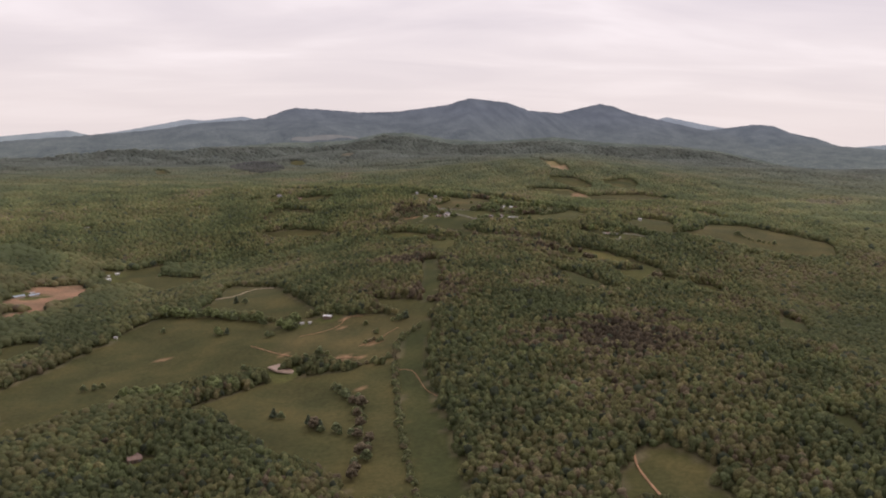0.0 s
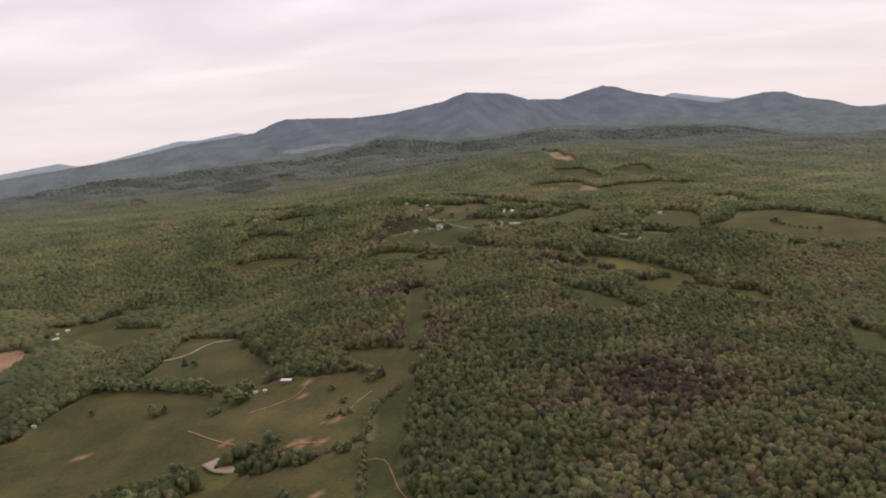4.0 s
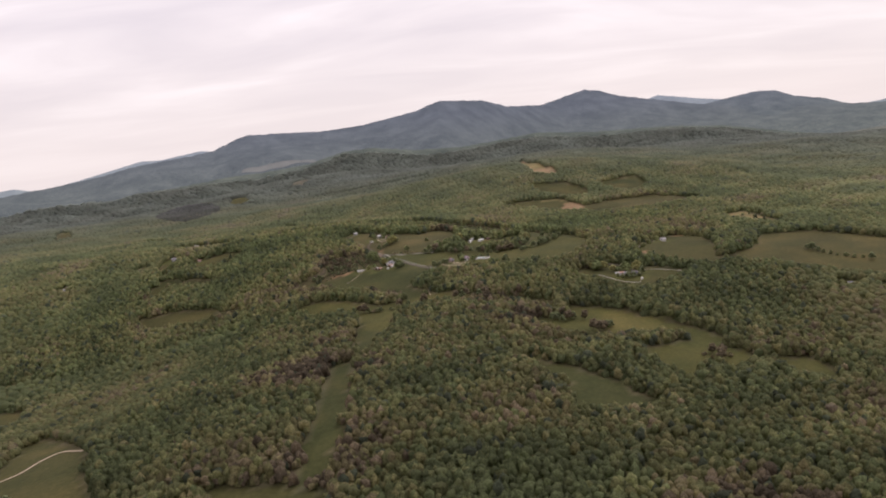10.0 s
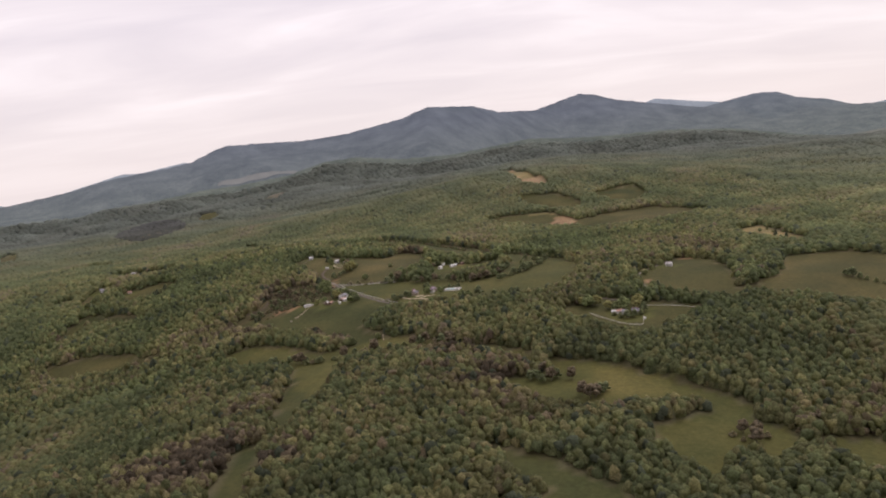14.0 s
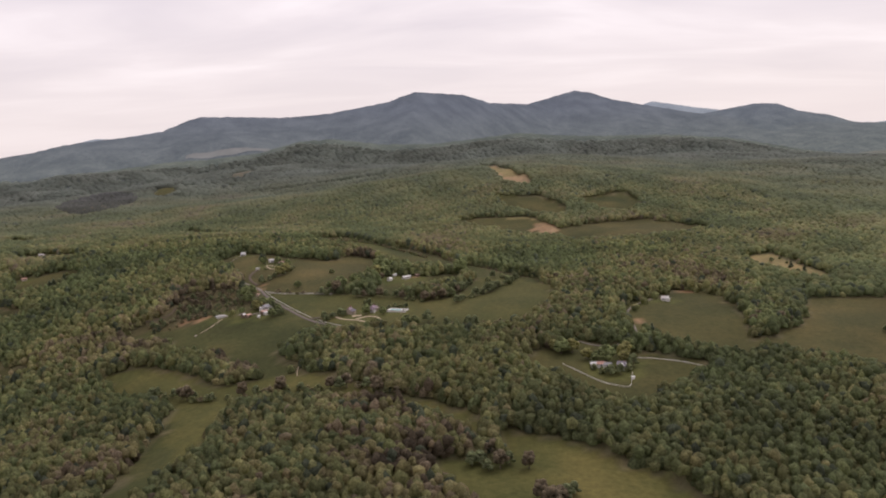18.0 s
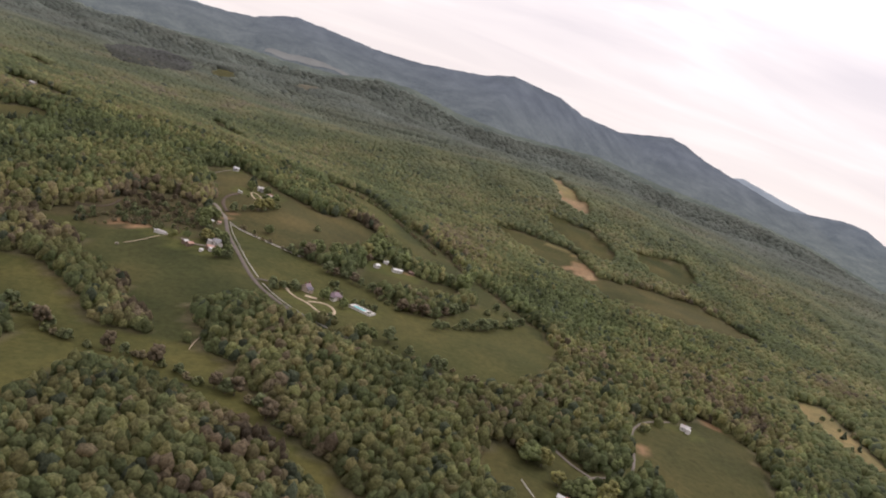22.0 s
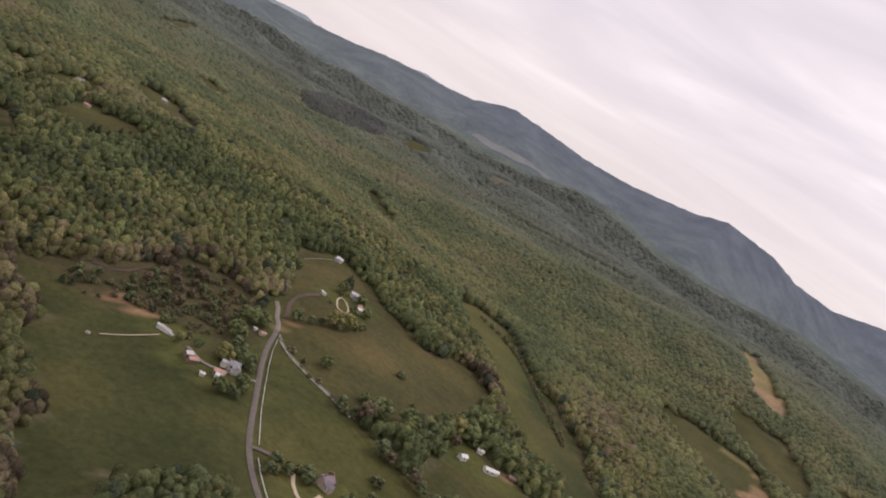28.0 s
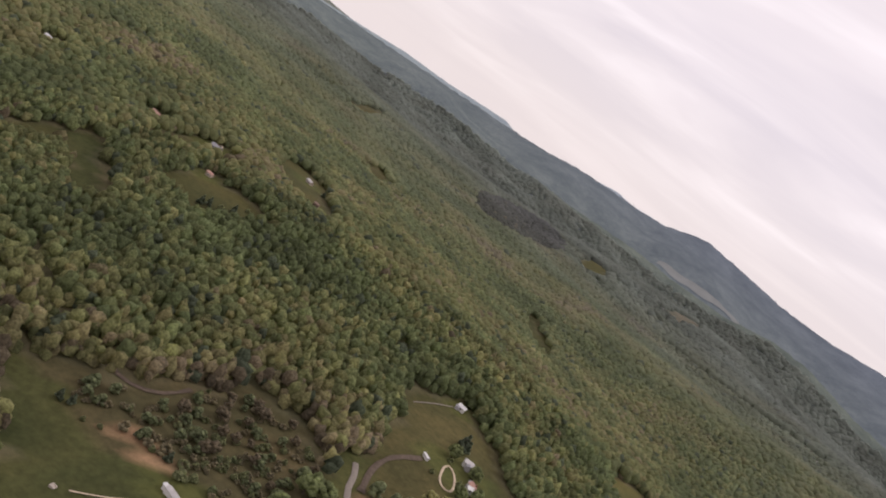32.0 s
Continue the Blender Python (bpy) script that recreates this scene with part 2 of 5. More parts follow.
def mesh_from(name, verts, faces, material, smooth=True):
    """verts n x 3, faces k x 3 or k x 4, as one mesh."""
    me = bpy.data.meshes.new(name)
    verts, faces = np.asarray(verts, np.float32), np.asarray(faces, np.int32)
    n, k = faces.shape
    me.vertices.add(len(verts))
    me.vertices.foreach_set("co", verts.ravel())
    me.loops.add(n * k)
    me.loops.foreach_set("vertex_index", faces.ravel())
    me.polygons.add(n)
    me.polygons.foreach_set("loop_start", np.arange(0, n * k, k, dtype=np.int32))
    me.polygons.foreach_set("use_smooth", np.full(n, smooth))
    me.materials.append(material)
    me.update()
    return me


def tint_layer(me, name, colors):
    layer = me.attributes.new(name, "FLOAT_COLOR", "POINT")
    rgba = np.ones((len(me.vertices), 4), np.float32)
    rgba[:, :3] = colors
    layer.data.foreach_set("color", rgba.ravel())


def sheet_faces(nx, ny):
    i, j = np.meshgrid(np.arange(nx - 1), np.arange(ny - 1))
    a = (j * nx + i).ravel()
    return np.stack([a, a + 1, a + nx + 1, a + nx], 1)


gx_right = steps(-560, 620, 5.5, 1.09, 4700)
gx_left = [-560 - (v - 620) for v in steps(-560, 620, 5.5, 1.09, 4700) if v > 620]
GX = np.array(sorted(gx_left) + gx_right)
gy_up = steps(290, 1560, 5.5, 1.035, 4800)
gy_down = [290 - (v - 1560) for v in steps(290, 1560, 5.5, 1.12, 4800) if v > 1560]
GY = np.array(sorted(gy_down) + gy_up)

# ---------------------------------------------------------------- fields and clearings
PASTURE, TAN_PASTURE, LUSH, MEADOW = (0.064, 0.064, 0.027), (0.075, 0.070, 0.032), (0.052, 0.058, 0.024), (0.077, 0.078, 0.029)
DRY, CLEARED, CLAY, BRUSH = (0.20, 0.165, 0.085), (0.24, 0.175, 0.115), (0.235, 0.150, 0.105), (0.074, 0.066, 0.036)
FIELDS = []


def field(color, *corners):
    FIELDS.append((color, np.array(corners, float)))


field(PASTURE, (-317, 625), (-294, 676), (-279, 745), (-266, 800), (-253, 821), (-222, 796), (-146, 743), (-122, 688), (-125, 657), (-111, 633), (-114, 619), (-139, 622), (-179, 618), (-201, 608), (-224, 575), (-243, 548), (-262, 512))
field(TAN_PASTURE, (-146, 743), (-86, 728), (-38, 716), (-9, 702), (-16, 682), (-28, 655), (-29, 616), (-52, 609), (-74, 623), (-96, 636), (-111, 633), (-125, 657), (-122, 688))
field(PASTURE, (-156, 555), (-114, 596), (-51, 596), (-29, 604), (-23, 541), (-8, 395), (-42, 399), (-47, 420), (-62, 443), (-89, 465), (-119, 513))
field(LUSH, (-25, 655), (-12, 685), (-3, 704), (-8, 603), (-5, 545), (7, 486), (12, 433), (17, 393), (-6, 395), (-13, 449), (-25, 583))
field(PASTURE, (-225, 819), (-217, 867), (-227, 945), (-224, 966), (-162, 882), (-138, 818), (-103, 751), (-116, 744), (-137, 749), (-161, 773))
field(PASTURE, (-57, 761), (-47, 765), (-13, 747), (0, 737), (-1, 713), (-28, 717), (-51, 744))
field(LUSH, (-14, 758), (-12, 818), (-13, 936), (-1, 930), (4, 829), (2, 760), (-6, 751))
field(LUSH, (-3, 979), (-6, 1085), (12, 1076), (12, 960), (5, 941))
field(MEADOW, (-74, 1169), (-54, 1164), (-38, 1161), (-8, 1131), (11, 1107), (32, 1113), (48, 1110), (59, 1107), (86, 1077), (117, 1048), (132, 1032), (148, 1013), (143, 1009), (121, 1036), (95, 1060), (66, 1068), (45, 1078), (21, 1080), (23, 1065), (20, 1033), (22, 1006), (22, 991), (0, 1032), (-3, 1062), (-12, 1096), (-37, 1120), (-54, 1133))
field(LUSH, (-51, 1221), (-38, 1238), (-13, 1227), (15, 1231), (28, 1234), (40, 1206), (58, 1189), (48, 1178), (32, 1159), (35, 1140), (49, 1123), (42, 1116), (16, 1142), (-3, 1170), (-33, 1192))
field(TAN_PASTURE, (1, 1301), (-19, 1334), (-48, 1394), (-32, 1406), (-14, 1402), (15, 1386), (29, 1382), (43, 1374), (63, 1403), (78, 1395), (84, 1357), (76, 1298), (61, 1265), (38, 1264), (18, 1277))
field(LUSH, (9, 1281), (23, 1271), (58, 1259), (78, 1264), (70, 1248), (104, 1260), (64, 1182), (55, 1193), (32, 1238))
field(MEADOW, (7, 1547), (21, 1566), (48, 1563), (94, 1474), (123, 1403), (136, 1387), (146, 1392), (134, 1359), (114, 1360), (96, 1384), (65, 1448), (36, 1484))
field((0.068, 0.071, 0.028), (10, 1284), (55, 1261), (76, 1258), (97, 1251), (113, 1238), (126, 1226), (143, 1237), (157, 1277), (166, 1308), (181, 1300), (193, 1287), (212, 1258), (203, 1200), (177, 1160), (152, 1162), (125, 1167), (97, 1177), (66, 1187), (51, 1203), (35, 1232))
field(PASTURE, (172, 1076), (192, 1105), (209, 1103), (223, 1089), (230, 1088), (263, 1080), (238, 1053), (205, 1034), (192, 1062))
field(PASTURE, (247, 1162), (265, 1192), (299, 1239), (317, 1218), (314, 1170), (306, 1134), (300, 1105), (283, 1091), (261, 1108), (247, 1127))
field((0.074, 0.070, 0.031), (297, 1108), (330, 1130), (350, 1150), (368, 1194), (378, 1212), (428, 1200), (462, 1160), (500, 1108), (478, 1040), (446, 1034), (416, 1046), (388, 1056), (357, 1078), (330, 1094))
field(MEADOW, (152, 1005), (175, 1000), (202, 970), (226, 942), (243, 921), (233, 918), (208, 934), (184, 935), (159, 930), (134, 953), (122, 976), (141, 978), (155, 981))
field(MEADOW, (185, 903), (212, 916), (234, 914), (246, 885), (228, 868), (220, 882), (198, 857), (184, 870))
field(MEADOW, (254, 885), (278, 889), (286, 868), (275, 848), (259, 861))
field(LUSH, (104, 893), (127, 874), (149, 853), (158, 826), (170, 804), (124, 806), (128, 838), (118, 864))
field(DRY, (188, 1682), (248, 1687), (266, 1638), (250, 1612), (216, 1655))
field(PASTURE, (223, 1801), (278, 1787), (298, 1730), (266, 1709), (231, 1749))
field(TAN_PASTURE, (264, 1598), (334, 1633), (381, 1635), (425, 1564), (387, 1544), (338, 1545), (271, 1547))
field(PASTURE, (333, 1753), (388, 1794), (396, 1739), (370, 1697), (338, 1709))
field(CLEARED, (226, 2200), (264, 2251), (245, 1940), (280, 1926), (274, 1872), (242, 1898))
field(DRY, (395, 1385), (428, 1403), (426, 1286), (406, 1263), (393, 1328))
field(PASTURE, (171, 1087), (184, 1101), (199, 1095), (210, 1086), (229, 1095), (265, 1080), (246, 1055), (215, 1031), (199, 1036), (188, 1064))
field(BRUSH, (-51, 1229), (-57, 1256), (-58, 1270), (-53, 1287), (-40, 1299), (-27, 1282), (-16, 1259), (-20, 1240), (-38, 1232))
field(BRUSH, (-52, 1273), (-47, 1301), (-24, 1304), (-24, 1270))
field(PASTURE, (-217, 1366), (-212, 1394), (-187, 1401), (-164, 1393), (-167, 1375), (-176, 1354))
field(TAN_PASTURE, (-263, 1382), (-267, 1426), (-255, 1430), (-247, 1386))
field(PASTURE, (-279, 1509), (-277, 1528), (-250, 1525), (-208, 1460), (-231, 1466))
field(CLAY, (-447, 889), (-455, 941), (-461, 995), (-429, 1043), (-405, 1016), (-389, 930), (-409, 894))
field(CLAY, (-429, 852), (-404, 895), (-389, 867), (-418, 830))
field(PASTURE, (-427, 1110), (-361, 1155), (-347, 1075), (-383, 1038))
field(PASTURE, (-373, 737), (-351, 753), (-329, 725), (-348, 686))
field(LUSH, (313, 782), (320, 750), (304, 708), (276, 690))
field(LUSH, (221, 480), (234, 481), (231, 456), (222, 449))
field(PASTURE, (89, 398), (103, 427), (126, 438), (137, 409), (126, 402), (138, 384), (86, 385))
field(PASTURE, (-252, 1254), (-212, 1251), (-156, 1218), (-129, 1209), (-147, 1202), (-189, 1212), (-229, 1226))
field(PASTURE, (-370, 1065), (-344, 1100), (-293, 1080), (-283, 1036), (-301, 968))
field(BRUSH, (-79, 1236), (-54, 1230), (-46, 1231), (-36, 1243), (-19, 1243), (-5, 1246), (5, 1242), (8, 1255), (0, 1278), (-5, 1288), (-17, 1290), (-36, 1300), (-50, 1296), (-56, 1272), (-61, 1252))
field(LUSH, (-96, 1231), (-54, 1230), (-45, 1230), (-38, 1215), (-48, 1210), (-66, 1222))
field(PASTURE, (167, 1680), (197, 1687), (238, 1676), (258, 1666), (274, 1609), (264, 1580), (241, 1587), (213, 1611), (183, 1650))
field(CLEARED, (252, 1640), (262, 1645), (274, 1609), (264, 1583), (252, 1600))
field(PASTURE, (272, 1579), (321, 1601), (340, 1590), (275, 1533))
field(PASTURE, (231, 1799), (273, 1786), (304, 1715), (286, 1700), (255, 1738), (234, 1765))
field(LUSH, (325, 1749), (367, 1775), (399, 1770), (371, 1735))
field(LUSH, (84, 1474), (92, 1440), (108, 1400), (122, 1374), (135, 1356), (152, 1326), (166, 1312), (182, 1302), (198, 1278), (209, 1268), (205, 1290), (190, 1318), (174, 1345), (155, 1374), (138, 1415), (125, 1440), (104, 1474))
field(PASTURE, (88, 1276), (102, 1297), (115, 1307), (128, 1312), (144, 1317), (153, 1308), (147, 1288), (131, 1279), (117, 1273), (104, 1266), (94, 1266))
field(PASTURE, (-258, 1304), (-253, 1326), (-243, 1330), (-236, 1316), (-240, 1302))
field(LUSH, (-252, 1334), (-241, 1332), (-219, 1320), (-194, 1310), (-180, 1306), (-184, 1315), (-205, 1324), (-226, 1333), (-250, 1344))
field(CLEARED, (-256, 1361), (-252, 1371), (-244, 1369), (-244, 1358))
field(PASTURE, (-231, 1474), (-252, 1519), (-239, 1515), (-214, 1479), (-216, 1466))
field(PASTURE, (-206, 1460), (-214, 1486), (-196, 1478), (-188, 1454))
field(TAN_PASTURE, (-390, 1745), (-404, 1793), (-370, 1762), (-355, 1717))
field(TAN_PASTURE, (-621, 1944), (-645, 2012), (-664, 2078), (-622, 2030), (-594, 1952))
field(PASTURE, (-398, 2364), (-411, 2452), (-372, 2447), (-352, 2381), (-367, 2338))
field(LUSH, (-173, 1764), (-178, 1792), (-122, 1716), (-107, 1666))
field((0.105, 0.100, 0.080), (-286, 2488), (-280, 2600), (-282, 2797), (-236, 2606), (-248, 2498))
field(DRY, (236, 2262), (268, 2150), (262, 1944), (240, 1960))


# bare clay patches, gateways and worn spots in the pastures: x, y, radius
WORN = [(-218, 678, 3), (-214, 681, 2), (-76, 718, 2.5), (-80, 702, 2), (-50, 650, 2.5), (-42, 652, 2), (-71, 625, 2), (-62, 624, 2), (-51, 559, 2.5), (-95, 691, 2), (-29, 1240, 5), (-36, 1243, 5), (-2, 1300, 4),
        (118, 1314, 3), (118, 1206, 2), (267, 1632, 10), (255, 1612, 12), (258, 1640, 9), (2, 1290, 3), (250, 1150, 3), (300, 1235, 7), (-66, 622, 4), (-74, 623, 1.5), (-56, 620, 1.8), (-53, 641, 1.6), (-47, 650, 1.8), (-76, 696, 1.5), (-81, 694, 1.2), (-38, 705, 1.2),
        (-45, 665, 1.4), (-49, 635, 1.3), (-60, 622, 1.2), (-114, 648, 2.0), (-44, 1236, 3), (-41, 1241, 3), (-30, 1241, 2), (-86, 693, 1.4), (-79, 706, 1.2), (-36, 672, 1.5)]
# yards, and gaps opening the camera's view, kept clear of trees: x, y, radius
TREELESS = [(-100, 611, 9), (-10, 1241, 8), (-107, 603, 12), (-118, 608, 9), (12, 1232, 13), (0, 1227, 9), (-17, 1236, 9), (80, 1203, 18), (94, 1213, 9), (105, 1209, 11), (102, 1303, 15), (112, 1302, 11), (117, 1308, 9), (95, 1293, 9), (0, 1362, 17), (-33, 1406, 9), (216, 1068, 16),
         (278, 1200, 9), (-115, 719, 11), (-91, 727, 10), (-160, 460, 11), (-158, 449, 10), (-448, 948, 22), (-405, 1100, 13), (-405, 1072, 13), (-256, 1425, 14), (-217, 1392, 9), (-249, 1505, 12),
         (-194, 1551, 7), (-175, 1560, 6), (-68, 1396, 6), (-290, 1406, 11), (-261, 1248, 9), (373, 1024, 11), (399, 1012, 12), (-508, 1274, 10), (-280, 755, 6), (55, 2283, 12), (-72, 1402, 5), (-379, 1386, 9), (-628, 1754, 11), (-629, 1826, 11), (-447, 1496, 9), (-380, 1721, 9), (-207, 1468, 7), (-274, 2495, 14), (-340, 2438, 12)]
TRACKS = []


def track(name, color, width, label, *points):
    """A lane: remembered here, so that no tree stands on it, and laid as a strip later."""
    TRACKS.append((name, color, width, label, smooth_line(points, 4.0)))


def smooth_line(points, step):
    """Points every step metres on a soft curve through the given ones."""
    p = np.array(points, float)
    p = np.vstack([2 * p[0] - p[1], p, 2 * p[-1] - p[-2]])
    out = []
    for i in range(1, len(p) - 2):
        n = max(2, int(np.hypot(*(p[i + 1] - p[i])) / step))
        t = np.arange(n)[:, None] / n
        a, b, c, d = p[i - 1 : i + 3]
        out.append(0.5 * (2 * b + (c - a) * t + (2 * a - 5 * b + 4 * c - d) * t**2 + (3 * b - a - 3 * c + d) * t**3))
    return np.vstack(out + [p[-2][None]])


ASPHALT, GRAVEL, PALE_GRAVEL, RED_CLAY, LEAF_LITTER = "asphalt", "gravel", "pale_gravel", "red_clay", "leaf_litter"
track("road", ASPHALT, 2.2, "narrow grey asphalt country road along white fences", (2, 1288), (13, 1262), (31.5, 1229), (46.5, 1204), (58, 1190), (70, 1179), (83, 1169), (96, 1162), (110, 1158), (130, 1157), (152, 1155), (170, 1150), (181, 1145))
track("road_top", GRAVEL, 2.2, "grey gravel end of the country road", (2, 1288), (-1, 1294), (-6, 1300), (-10, 1307), (-15, 1313))
track("lane", GRAVEL, 0.8, "grey gravel farm lane beside a board fence", (5, 1286), (11, 1280), (19, 1275), (32, 1270), (46, 1267), (58, 1264))
track("drive_long", PALE_GRAVEL, 1.5, "pale sandy house drive", (64, 1206), (67, 1201), (71, 1197), (75, 1195), (79, 1193), (83, 1189), (87, 1185))
track("drive_loop", PALE_GRAVEL, 1.5, "pale sandy turning loop before a house", (86, 1186), (89, 1184), (92, 1186), (93.5, 1190), (92, 1196), (88, 1200), (84, 1200), (81, 1198), (78, 1195.5))
track("drive_court", PALE_GRAVEL, 3.2, "pale sandy forecourt", (75, 1204), (78, 1204), (81, 1205))
track("drive_hill", LEAF_LITTER, 2.4, "dark worn curved drive to the hill house", (-3, 1303), (-11, 1318), (-14, 1333), (-11, 1348))
track("drive_oval", PALE_GRAVEL, 1.0, "pale oval gravel drive", (-5, 1356), (-5, 1360), (-1, 1358.5), (4, 1352), (6, 1346), (3, 1344.5), (-1, 1348), (-5, 1356))
track("lane_white", GRAVEL, 0.5, "thin worn lane to a white house", (-40, 1376), (-38, 1389), (-35, 1402))
track("lane_hill", GRAVEL, 1.3, "gravel lane over a pasture edge", (271, 1205), (256, 1190), (247, 1172), (244, 1156), (242, 1132), (236, 1112), (220, 1100), (216, 1082))
track("lane_wood", GRAVEL, 1.5, "gravel lane at a wood edge", (201, 1119), (206, 1112), (212, 1105), (220, 1100))
track("track_grass", PALE_GRAVEL, 0.45, "worn pale track across grass", (-25, 1211), (-20, 1219), (-15, 1231))
track("track_bend", PALE_GRAVEL, 2.0, "pale curved farm track on a slope", (-221, 868), (-207, 866), (-198, 874), (-195, 890), (-186, 902), (-165, 886))
track("track_wood", LEAF_LITTER, 1.7, "brown woodland track strewn with leaves", (-150, 1262), (-112, 1250), (-92, 1249), (-76, 1250), (-63, 1252), (-57, 1260), (-57, 1271))
track("path_meadow", PALE_GRAVEL, 0.5, "faint worn path across a meadow", (52, 1106), (51, 1114), (51, 1121))
track("lane_manor", PALE_GRAVEL, 1.2, "pale sandy lane to a house in the woods", (-264, 1437), (-255, 1429), (-243, 1418), (-233, 1408))
track("lane_west", PALE_GRAVEL, 1.0, "pale lane past a woodland house", (-381, 1392), (-379, 1403), (-378, 1412))
track("lane_valley", PALE_GRAVEL, 3.0, "pale valley lane between woods", (-632, 1704), (-627, 1715), (-630, 1734), (-627, 1741))
track("lane_far", PALE_GRAVEL, 3.0, "pale far lane between woods", (-660, 1942), (-657, 1958), (-651, 1972))
track("path_clay", RED_CLAY, 1.2, "red clay path in a clearing", (102, 431), (101, 415), (104, 392), (106, 380))
track("path_strip", RED_CLAY, 0.5, "clay path over a hay strip", (-29, 587), (-16, 584), (-6, 546), (2, 530))
track("path_barn", RED_CLAY, 0.6, "eroded red clay track to a barn", (-109, 687), (-96, 690), (-83, 697), (-77, 709), (-74, 722), (-60, 719))
track("path_gully", RED_CLAY, 0.6, "eroded clay gully in tan pasture", (-58, 644), (-50, 649), (-42, 658), (-39, 667), (-30, 682))
track("path_pond", RED_CLAY, 0.8, "red clay track to a pond", (-146, 680), (-123, 655), (-102, 636))
track("path_bank", RED_CLAY, 0.9, "clay bank beside a hedge", (-74, 621), (-67, 623), (-53, 619))
track("drive_farm", GRAVEL, 1.6, "grey drive behind a farmhouse", (-4, 1234), (3, 1231), (10, 1231), (24, 1240))
track("mansion_link", ASPHALT, 2.0, "short asphalt entrance off the road", (48, 1203), (51, 1205), (54, 1206))


def inside(x, y, corners):
    c = np.zeros(len(x), bool)
    for (x0, y0), (x1, y1) in zip(corners, np.roll(corners, -1, 0)):
        if y0 != y1:
            c ^= ((y0 > y) != (y1 > y)) & (x < (x1 - x0) * (y - y0) / (y1 - y0) + x0)
    return c


def field_index(x, y, wobble=3.0):
    """Which field a place lies in, or -1; edges wander a little."""
    u, v = x + wobble * ripple(x, y, 22, 71), y + wobble * ripple(x, y, 22, 73)
    out = np.full(len(x), -1)
    for i, (_, c) in enumerate(FIELDS):
        near = (u > c[:, 0].min()) & (u < c[:, 0].max()) & (v > c[:, 1].min()) & (v < c[:, 1].max())
        k = np.flatnonzero(near)
        out[k[inside(u[k], v[k], c)]] = i
    return out


def cover_colors(x, y):
    """Grass in the fields, leaf litter in the woods, far slopes painted in the haze-pale tone of their trees."""
    floor = np.tile(FOREST_FLOOR, (len(x), 1))
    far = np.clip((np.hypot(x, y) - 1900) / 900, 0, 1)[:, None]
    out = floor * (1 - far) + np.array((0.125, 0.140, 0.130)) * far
    idx = field_index(x, y)
    # the strip kept treeless on a field's near side, opening the camera's view
    for dy in (4.5, 8.0):
        idx = np.where(idx < 0, field_index(x, y + dy, 3.0), idx)
    for dy in (14.0, 20.0, 26.0):
        idx = np.where((idx < 0) & (y > 1420) & (x > 120), field_index(x, y + dy, 3.0), idx)
    for i, (color, _) in enumerate(FIELDS):
        k = idx == i
        if k.any():
            m = np.clip(0.5 + 0.5 * ripple(x[k], y[k], 70, 100 + i), 0, 1)[:, None]
            out[k] = np.array(color) * (0.88 + 0.24 * m) + np.array((0.03, 0.012, 0.006)) * np.clip(m - 0.6, 0, 1)
    for cx, cy, r in TREELESS:
        k = np.hypot(x - cx, y - cy) < r * (1 + 0.2 * ripple(x, y, 12, 75))
        out[k] = (0.078, 0.084, 0.031)
    for _, _, width, _, line in TRACKS[:12]:
        k = np.flatnonzero((idx < 0) & (x > line[:, 0].min() - 9) & (x < line[:, 0].max() + 9) & (y > line[:, 1].min() - 14) & (y < line[:, 1].max() + 9))
        d = np.hypot(x[k, None] - line[None, :, 0], y[k, None] + 3 - line[None, :, 1]).min(1) if len(k) else np.zeros(0)
        out[k[d < width + 5]] = (0.074, 0.078, 0.032)
    for cx, cy, r in WORN:
        k = np.hypot(x - cx, y - cy) < r * (1 + 0.4 * ripple(x, y, 8, 77))
        out[k] = (0.25, 0.165, 0.105)
    return out


def woodland(x, y):
    ok = field_index(x, y, 3.0) < 0
    for dx, dy in ((0.0, 4.5), (0.0, 8.0), (3.0, 0.0), (-3.0, 0.0), (0.0, -2.0)):
        ok &= field_index(x + dx, y + dy, 3.0) < 0
    for dy in (14.0, 20.0, 26.0):
        ok &= (y < 1420) | (x < 120) | (field_index(x, y + dy, 3.0) < 0)
    for cx, cy, r in TREELESS:
        ok &= np.hypot(x - cx, y - cy) > r
    for _, _, width, _, line in TRACKS:
        lo, hi = line.min(0) - 6, line.max(0) + 6
        k = np.flatnonzero((x > lo[0]) & (x < hi[0]) & (y > lo[1]) & (y < hi[1]))
        if len(k):
            d = np.hypot(x[k, None] - line[None, :, 0], y[k, None] - line[None, :, 1]).min(1)
            south = np.hypot(x[k, None] - line[None, :, 0], y[k, None] + 6.0 - line[None, :, 1]).min(1)
            road = np.hypot(x[k, None] - line[None, :, 0], y[k, None] + 11.0 - line[None, :, 1]).min(1)
            ok[k[(d < width / 2 + 2.6) | ((south < width / 2 + 4.0) & (width > 2.1)) | ((road < 5.0) & (width > 2.2))]] = False
    return ok


def nearest_view(x, y):
    """Roughly how near the flight passes by a place while it is ahead."""
    side = np.abs(x - (20 + 0.11 * np.clip(y - 300, 0, 1000)))
    left = np.where((x < 60) & (y > 1150), np.hypot(x - 100, y - 1050), 9e9)
    return np.maximum(360, np.minimum(np.maximum(2.05 * side, y - 1000), np.maximum(left, 360)))


XX, YY = np.meshgrid(GX, GY)
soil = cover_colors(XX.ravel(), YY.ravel())
